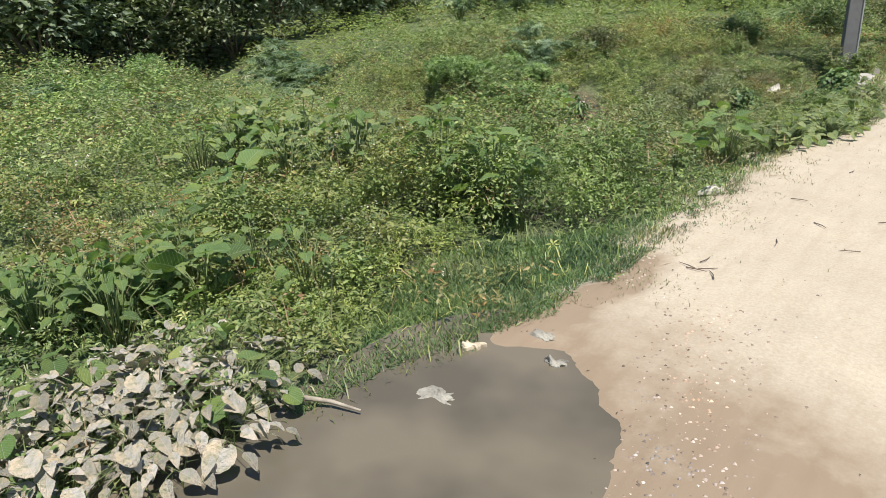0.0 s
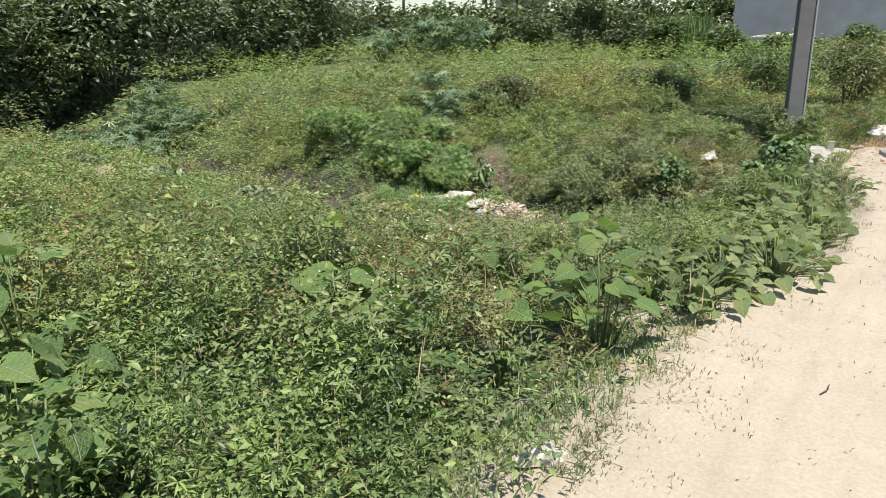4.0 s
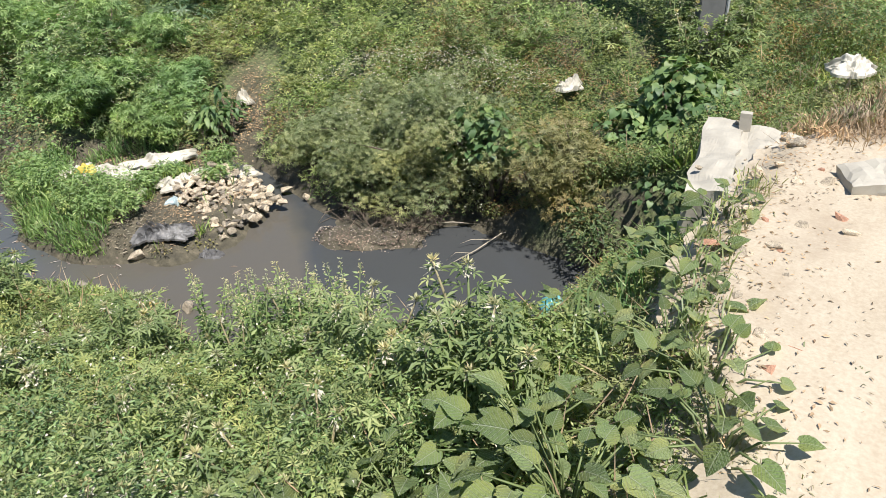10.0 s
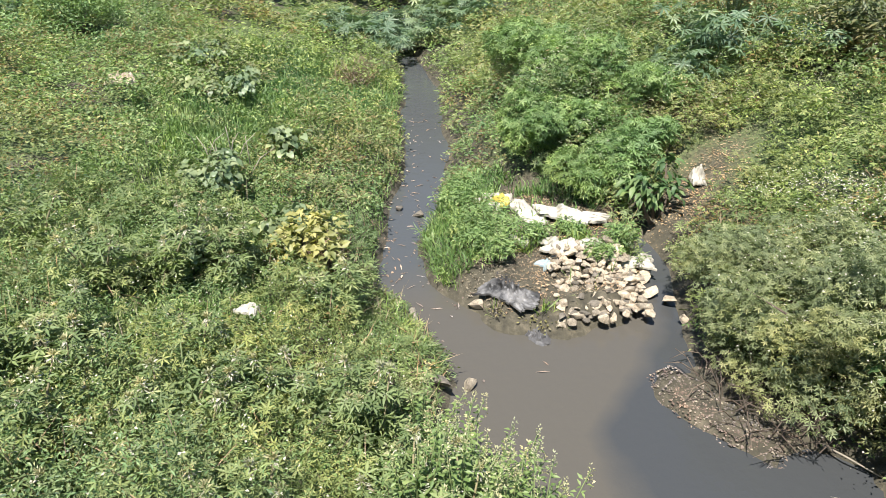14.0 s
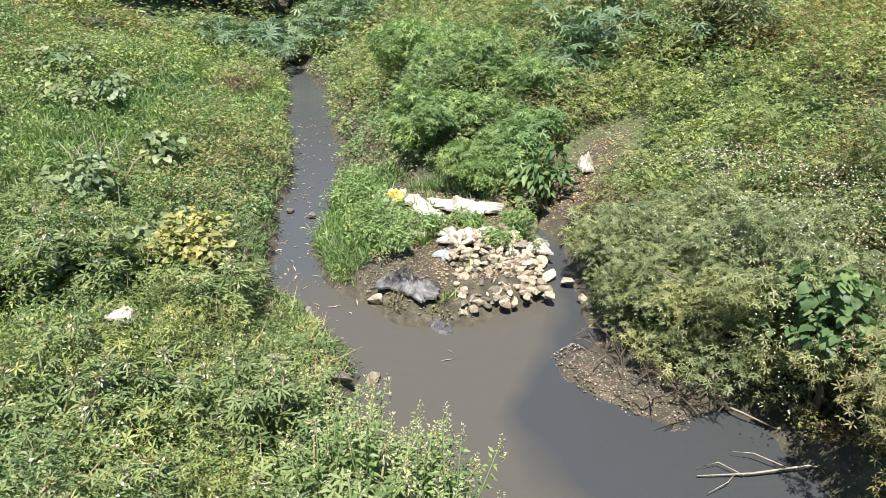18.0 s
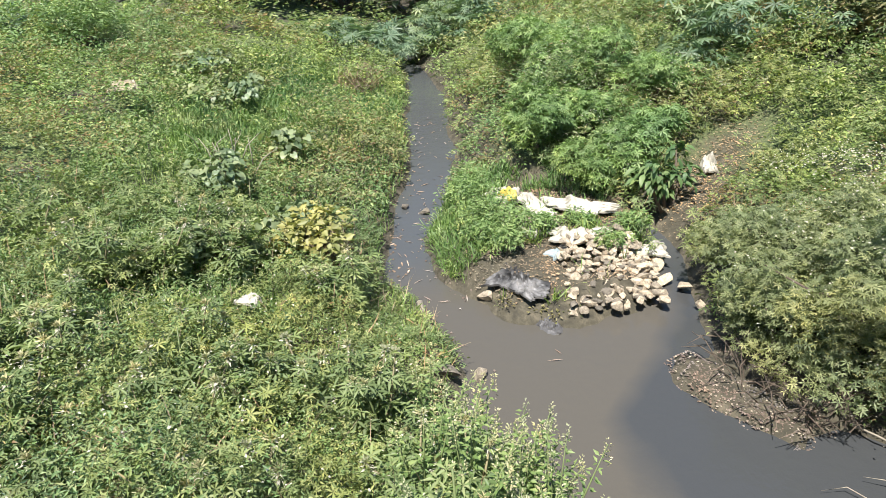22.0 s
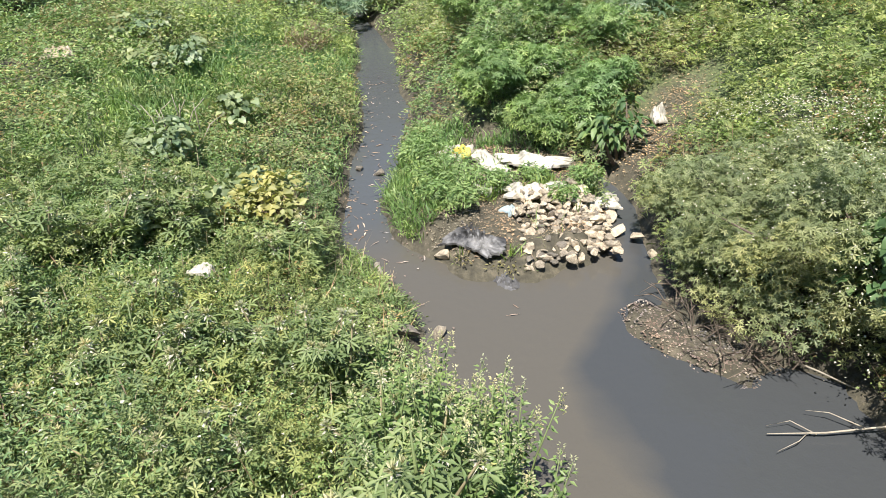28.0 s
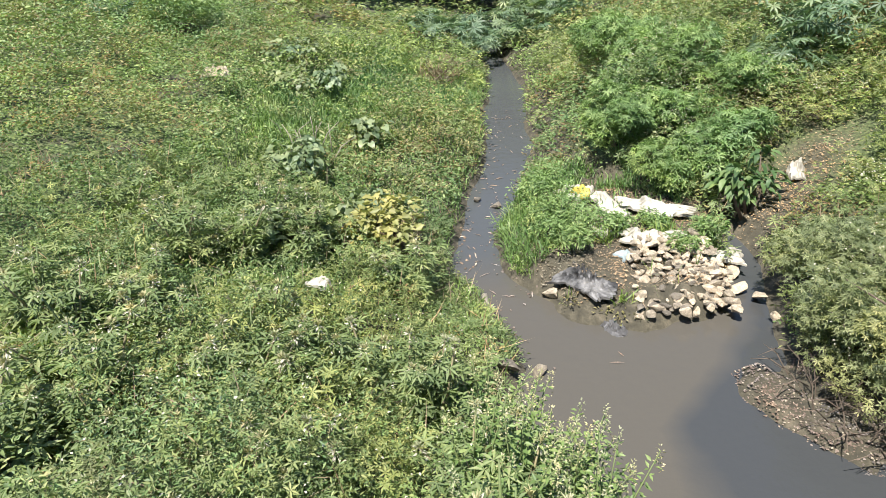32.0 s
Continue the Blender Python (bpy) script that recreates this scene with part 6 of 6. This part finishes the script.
def twig(name, pts, r, mat, label, forks=()):
    e = empty(name, pose(*pts[0]), label, "stick")
    o = Vector(pts[0])
    part("stem", tube([Vector(q) - o for q in pts], [r] + [r * 0.8] * (len(pts) - 2) + [r * 0.4], 6), mat, e)
    for f in forks:
        part("twig", tube([Vector(q) - o for q in f], [r * 0.6] + [r * 0.4] * (len(f) - 2) + [r * 0.15], 5), mat, e)
    return e


Z = WATER + 0.025
twig("branch", [(-3.45, 13.2, Z + 0.05), (-3.68, 12.85, Z + 0.04), (-3.75, 12.5, Z + 0.02), (-3.85, 12.19, Z)], 0.0075, M_DRYWOOD, "bleached dry branch lying in the pond",
     [[(-3.71, 12.73, Z + 0.03), (-3.86, 12.6, Z + 0.05), (-3.93, 12.5, Z + 0.03)], [(-3.78, 12.4, Z + 0.01), (-3.72, 12.3, Z + 0.04), (-3.7, 12.15, Z + 0.02)], [(-3.76, 12.45, Z + 0.01), (-3.88, 12.36, Z + 0.03), (-3.9, 12.22, Z + 0.01)]])
twig("branch", [(-4.34, 12.72, Z + 0.03), (-4.18, 12.78, Z + 0.06), (-4.0, 12.96, Z)], 0.009, M_DRYWOOD, "thin curved dry twig on the mud bar")
twig("branch", [(-3.0, 11.5, Z + 0.1), (-3.2, 11.35, Z + 0.04), (-3.1, 11.15, Z)], 0.008, M_BARK, "dark twig standing out of the pond", [[(-3.15, 11.4, Z + 0.05), (-3.28, 11.5, Z + 0.1)]])
twig("stick", [(-6.35, 10.2, WATER + 0.12), (-6.0, 10.22, WATER + 0.06), (-5.7, 10.24, WATER + 0.02)], 0.03, M_DRYWOOD, "bleached wooden stick at the pond's edge")
twig("stick", [(-1.92, 0.1, 0.02), (-1.8, 0.18, 0.0), (-1.66, 0.22, -0.01)], 0.012, M_DRYWOOD, "pale stick at the puddle's edge")
g = np.random.default_rng(600)
for k in range(80):
    a = g.uniform(0, 6.3)
    x, y = -5.35 + 1.15 * g.uniform(), 12.2 + 0.55 * g.uniform()
    q = Vector((x, y, WATER + 0.1))
    d = Vector((math.cos(a) * 0.25, math.sin(a) * 0.25, g.uniform(-0.05, 0.25)))
    twig("twig", [q, q + d * 0.5 + Vector((0, 0, 0.05)), q + d], 0.0045, M_BARK, "dark dead twig over the mud bar", [[q + d * 0.5 + Vector((0, 0, 0.05)), q + d * 0.7 + Vector((0.06, -0.04, 0.1))]])

# -- culvert headwall and broken concrete at the track's edge --
head = empty("culvert_headwall", pose(-1.7, 11.55, -0.1, 2, 0, 8), "limewashed broken concrete headwall of a culvert", "culvert")


def broken_block(name, lo, hi, parent, label, cuts=(8, 8), rough=0.03):
    """A concrete block with a crumbled skin."""
    bm = box(bmesh.new(), *lo, *hi)
    bmesh.ops.subdivide_edges(bm, edges=bm.edges[:], cuts=cuts[0], use_grid_fill=True)
    o = Vector(lo) * 3
    for q in bm.verts:
        q.co += Vector([noise.noise(q.co * 4 + o + Vector((k * 7, 0, 0))) for k in range(3)]) * rough
        q.co += Vector([noise.noise(q.co * 13 + o + Vector((k * 5, 0, 0))) for k in range(3)]) * rough * 0.4
    return part(name, bm, M_HEADWALL, parent, label, smooth=False)


broken_block("wall", (-0.1, -0.02, -1.75), (0.14, 1.08, -0.02), head, "", (12, 12), 0.04)
broken_block("slab", (0.12, 0.05, -0.3), (0.5, 1.05, -0.05), head, "cream crumbling slab behind the wall", (10, 10), 0.05)
broken_block("coping", (0.1, 0.98, -0.06), (0.17, 1.03, 0.07), head, "upright stub of the broken coping", (3, 3), 0.012)
for k in range(10):
    gq = np.random.default_rng(640 + k)
    stone("chip", ROCKS, -1.7 + gq.uniform(-0.1, 0.4), 12.2 + gq.uniform(-0.5, 0.5), -0.11 + gq.uniform(0.0, 0.03), gq.uniform(0.015, 0.035), 640 + k, None, "broken chip of pale concrete on the headwall", "rubble", "chips on the headwall")
blk = empty("concrete_block", pose(-0.92, 11.78, -0.03, 4, -8, 28), "broken pale concrete block half buried in sand", "block")
bm = box(bmesh.new(), -0.15, -0.12, -0.12, 0.15, 0.12, 0.11)
bmesh.ops.subdivide_edges(bm, edges=bm.edges[:], cuts=5, use_grid_fill=True)
for q in bm.verts:
    q.co += Vector([noise.noise(q.co * 9 + Vector((k * 7, 2, 0))) for k in range(3)]) * 0.03
part("block", bm, M_HEADWALL, blk, smooth=False)
g = np.random.default_rng(700)
for k in range(110):
    x, y = g.uniform(-1.75, -0.95 + 0.3 * (k % 3 == 0)), g.uniform(9.9, 13.4)
    z = max(float(land(x, y)), -0.01 if x > edge_x(y) - 0.05 else -9)
    stone("rubble", BRICKS if k % 7 == 0 else ROCKS, x, y, z + 0.01, g.uniform(0.02, 0.08) if k < 70 else g.uniform(0.012, 0.03), 700 + k, None, "small broken brick" if k % 7 == 0 else "small piece of pale rubble beside the culvert", "rubble", "rubble beside the culvert")

# -- litter and pebbles on the sand --


def litter(name, n, area, keep, size, mat, label, category="litter", thin=1.0):
    x, y = scatter(n, *area, keep)
    z = np.where(x > edge_x(y) - 0.05, track_height(x, y) + 0.006, land(x, y) + 0.01)
    A, N = turned(len(x), None, (-0.1, 0.2))
    L = size * RNG.uniform(0.4, 1.5, len(x))
    V, T = leaves(np.stack([x, y, z + 0.004], 1), A, N, L, L * thin * RNG.uniform(0.15, 0.5, len(x)))
    return tagged(new(name, tris_mesh(name, V, T, mat)), label, category, kind="stuff")


rimward = lambda x, y: np.exp(-np.abs(x - edge_x(y)) / 0.16)
litter("leaf_litter", 9000, (-2.6, 0.6, 1.2, 14), lambda x, y: rimward(x, y), 0.014, M_LITTER, "dry leaf litter along the rim of the track")
litter("leaf_litter", 9000, (-2.4, -0.6, 9.8, 14), lambda x, y: np.exp(-np.maximum(x - edge_x(y), 0) / 0.16) * (x < 0), 0.022, M_LITTER, "dry brown litter on the broken bank")
litter("leaf_litter", 9000, (-1.9, 0.3, 9.6, 14.6), lambda x, y: np.exp(-np.maximum(x - edge_x(y), 0) / 0.3) * (wob(x, y, 2.2, 6.0) > -0.3), 0.018, M_LITTER, "brown leaf crumbs strewn over the sand by the culvert")
litter("dry_runners", 3800, (-2.3, 0.0, 1.2, 14), lambda x, y: np.exp(-np.abs(x - edge_x(y) - 0.02) / 0.13), 0.085, M_LITTER, "thin dry grass runners creeping over the sand", "grass", 0.07)
litter("leaf_litter", 700, (-1.5, 3, -1, 16), lambda x, y: (x > edge_x(y) + 0.1) * 1.0, 0.016, M_BARKLEAF, "scattered dark leaf bits on the pale sand")
for i, (x, y) in enumerate([(-1.05, 2.39), (-1.0, 2.44), (-1.06, 2.56), (-0.95, 2.36), (-1.12, 2.42), (-0.4, 3.2), (-0.2, 4.6), (-0.8, 3.1), (-0.65, 3.6), (-0.9, 4.1), (-0.3, 3.9), (-0.75, 5.2), (-0.5, 6.1), (-0.2, 5.6), (0.1, 3.5), (-0.6, 7.0), (-0.45, 8.1), (-0.3, 9.4)]):
    a = 0.7 * i
    q = Vector((x, y, float(track_height(x, y)) + 0.012))
    d = Vector((math.cos(a), math.sin(a), 0)) * 0.06
    twig("twig", [q - d, q + Vector((0.012, -0.01, 0.006)), q + d], 0.004, M_BARK, "short dark twig lying on the sand")
litter("leaf_litter", 9000, (-8.6, -6.2, 10.7, 12.6), lambda x, y: (land(x, y) > WATER + 0.05) * 1.0, 0.027, M_LITTER, "brown dead leaves on the rubbish island")
litter("leaf_litter", 20000, (-9.6, -6.9, 12.7, 15.2), lambda x, y: np.exp(-((y - 13.6 + 0.85 * (x + 7.8)) / 0.4) ** 2 - ((x + 7.8) / 0.6) ** 4), 0.026, M_STRAW, "brown dead leaves on the far bank")


def pebbles(name, n, area, keep, size, mat, label, level=None):
    x, y = scatter(n, *area, keep)
    base = np.array([(1, 0, 0), (-0.5, 0.9, 0), (-0.6, -0.8, 0), (0.1, 0.1, 0.7), (0.2, -0.6, 0.35), (-0.4, 0.3, 0.5)])
    faces = np.array([(0, 1, 3), (1, 5, 3), (1, 2, 5), (2, 4, 5), (2, 0, 4), (0, 3, 4), (3, 5, 4)])
    s = size * RNG.uniform(0.4, 1.5, len(x))
    a = RNG.uniform(0, 6.28, len(x))
    c, si = np.cos(a), np.sin(a)
    z = (np.where(x > edge_x(y) - 0.05, track_height(x, y), land(x, y)) if level is None else np.maximum(land(x, y), level)) + 0.002
    V = np.stack([x[:, None] + s[:, None] * (base[:, 0] * c[:, None] - base[:, 1] * si[:, None]), y[:, None] + s[:, None] * (base[:, 0] * si[:, None] + base[:, 1] * c[:, None]), z[:, None] + s[:, None] * base[:, 2]], 2).reshape(-1, 3)
    k = np.arange(len(x))[:, None, None] * 6
    return tagged(new(name, tris_mesh(name, V, (faces[None] + k).reshape(-1, 3), mat)), label, "pebbles", kind="stuff")


pebbles("debris", 420, (-9.5, -5.6, 9.7, 11.0), lambda x, y: (stream_gap(x, y) < 0.05) * (stream_gap(x, y) > -0.15) * 1.0, 0.014, M_GRAVEL, "small stones along the rim of the shallow stream", WATER + 0.002)
x, y = scatter(520, -12.5, -5.4, 9.7, 11.6, lambda x, y: (stream_gap(x, y) < 0.0) * np.where(x < -6.4, 0.8, 0.12))
A, N = turned(len(x), None, (-0.02, 0.06), 0.1)
L = RNG.uniform(0.03, 0.13, len(x))
V, T = leaves(np.stack([x, y, np.full(len(x), WATER + 0.008)], 1), A, N, L, RNG.uniform(0.006, 0.02, len(x)))
tagged(new("flotsam", tris_mesh("flotsam", V, T, M_SHELL)), "bits of straw and plastic drifting on the stream", "debris", kind="stuff")
pebbles("pebbles", 3600, (-1.2, 0.2, -0.5, 2.0), lambda x, y: np.exp(-((x + 0.48 + 0.22 * (y - 0.6)) / 0.2) ** 2), 0.0085, M_SHELL, "pale and brown pebbles strewn over the damp sand")
pebbles("pebbles", 500, (-1.0, -0.1, -0.6, 1.9), lambda x, y: np.exp(-np.abs(np.hypot((x + 1.25) / 0.72, (y - 0.0) / 1.35) - 1.12) / 0.12), 0.008, M_GRAVEL, "brown pebbles strewn beside the puddle")
pebbles("clods", 6000, (-2.0, -0.2, 1.9, 10.5), lambda x, y: np.exp(-((x - edge_x(y) - 0.03) / 0.2) ** 2) * (wob(x * 3, y * 3, 1.4, 8.0) > -0.2), 0.009, M_CLOD, "crumbs and clods of sand along the rim of the track")
pebbles("pebbles", 800, (-1.6, 2.5, -1, 16), lambda x, y: (x > edge_x(y)) * 0.4, 0.008, M_GRAVEL, "small pebbles on the pale sand")
pebbles("pebbles", 4200, (-5.6, -3.8, 11.7, 12.8), lambda x, y: (land(x, y) > WATER - 0.02) * 1.0, 0.009, M_GRAVEL, "gravel on the mud bar in the pond")
pebbles("shells", 500, (-5.6, -3.8, 11.7, 12.8), lambda x, y: (land(x, y) > WATER - 0.01) * 1.0, 0.008, M_RUBBLE, "white shell bits on the mud bar")
blades("grass", M_BANKGRASS, 12000, (-8.9, -6.1, 10.3, 12.5), lambda x, y: (land(x, y) > WATER + 0.04) * (np.hypot(x + 6.45, y - 11.0) > 0.42) * np.where(np.hypot(x + 6.45, y - 11.95) < 0.62, 0.03, np.where(np.hypot(x + 7.75, y - 11.75) < 0.6, 0.12, 1.0)) * (wob(x, y, 2.2, 3.0) > -0.45), 0.17, "tufts of grass on the rubbish island")
g = np.random.default_rng(520)
for i, (x, y, r) in enumerate([(-7.45, 10.95, 0.26), (-7.15, 10.85, 0.22), (-7.8, 11.05, 0.26), (-7.1, 11.2, 0.22), (-7.5, 11.3, 0.24), (-8.1, 11.0, 0.25), (-6.85, 11.05, 0.18), (-7.2, 11.55, 0.16), (-7.0, 12.3, 0.2), (-6.75, 12.05, 0.15), (-8.5, 11.0, 0.25), (-7.35, 11.95, 0.13)]):
    shrub("island_weed", x, y, lumpy(0, 0, r * 0.75, r, r, r * 0.5, 7, r * 0.5, 530 + i), 620, 0.05, 0.3, M_LUSH if i % 3 else M_FIELD, "low tuft of green weeds on the rubbish island", "plant", 4, 0.006, group="island weeds")
crumpled("rag", -3.35, 8.75, float(land(-3.35, 8.75)) + 0.1, 0.22, 0.16, 0.1, 30, 25, M_TERRA, "pinkish rag under the weeds of the bank")
crumpled("tarpaulin", -8.4, 44.2, 0.78, 3.2, 0.3, 0.16, 6, 26, M_BAG, "long white plastic tarpaulin at the foot of the wall", sharp=1.0)

blades("grass", M_LITTER, 13000, (-1.9, -0.3, 12.2, 13.8), lambda x, y: np.exp(-np.hypot((x + 1.1) / 0.42, (y - 12.9) / 0.42) ** 2), 0.16, "withered brown grass on the broken bank")
blades("grass", M_WEEDGRASS, 14000, (-2.0, 0.2, 12.6, 16.0), lambda x, y: (x < edge_x(y) + np.where(y > 13.2, 0.45, 0.1) + 0.3 * wob(x * 2, y * 2, 1.6)) * 0.9, 0.15, "green grass beyond the culvert")
blades("grass", M_WEEDGRASS, 2200, (-1.8, -1.0, 9.7, 11.6), lambda x, y: (x < edge_x(y) + 0.12) * 0.8, 0.12, "thin grass on the broken bank")
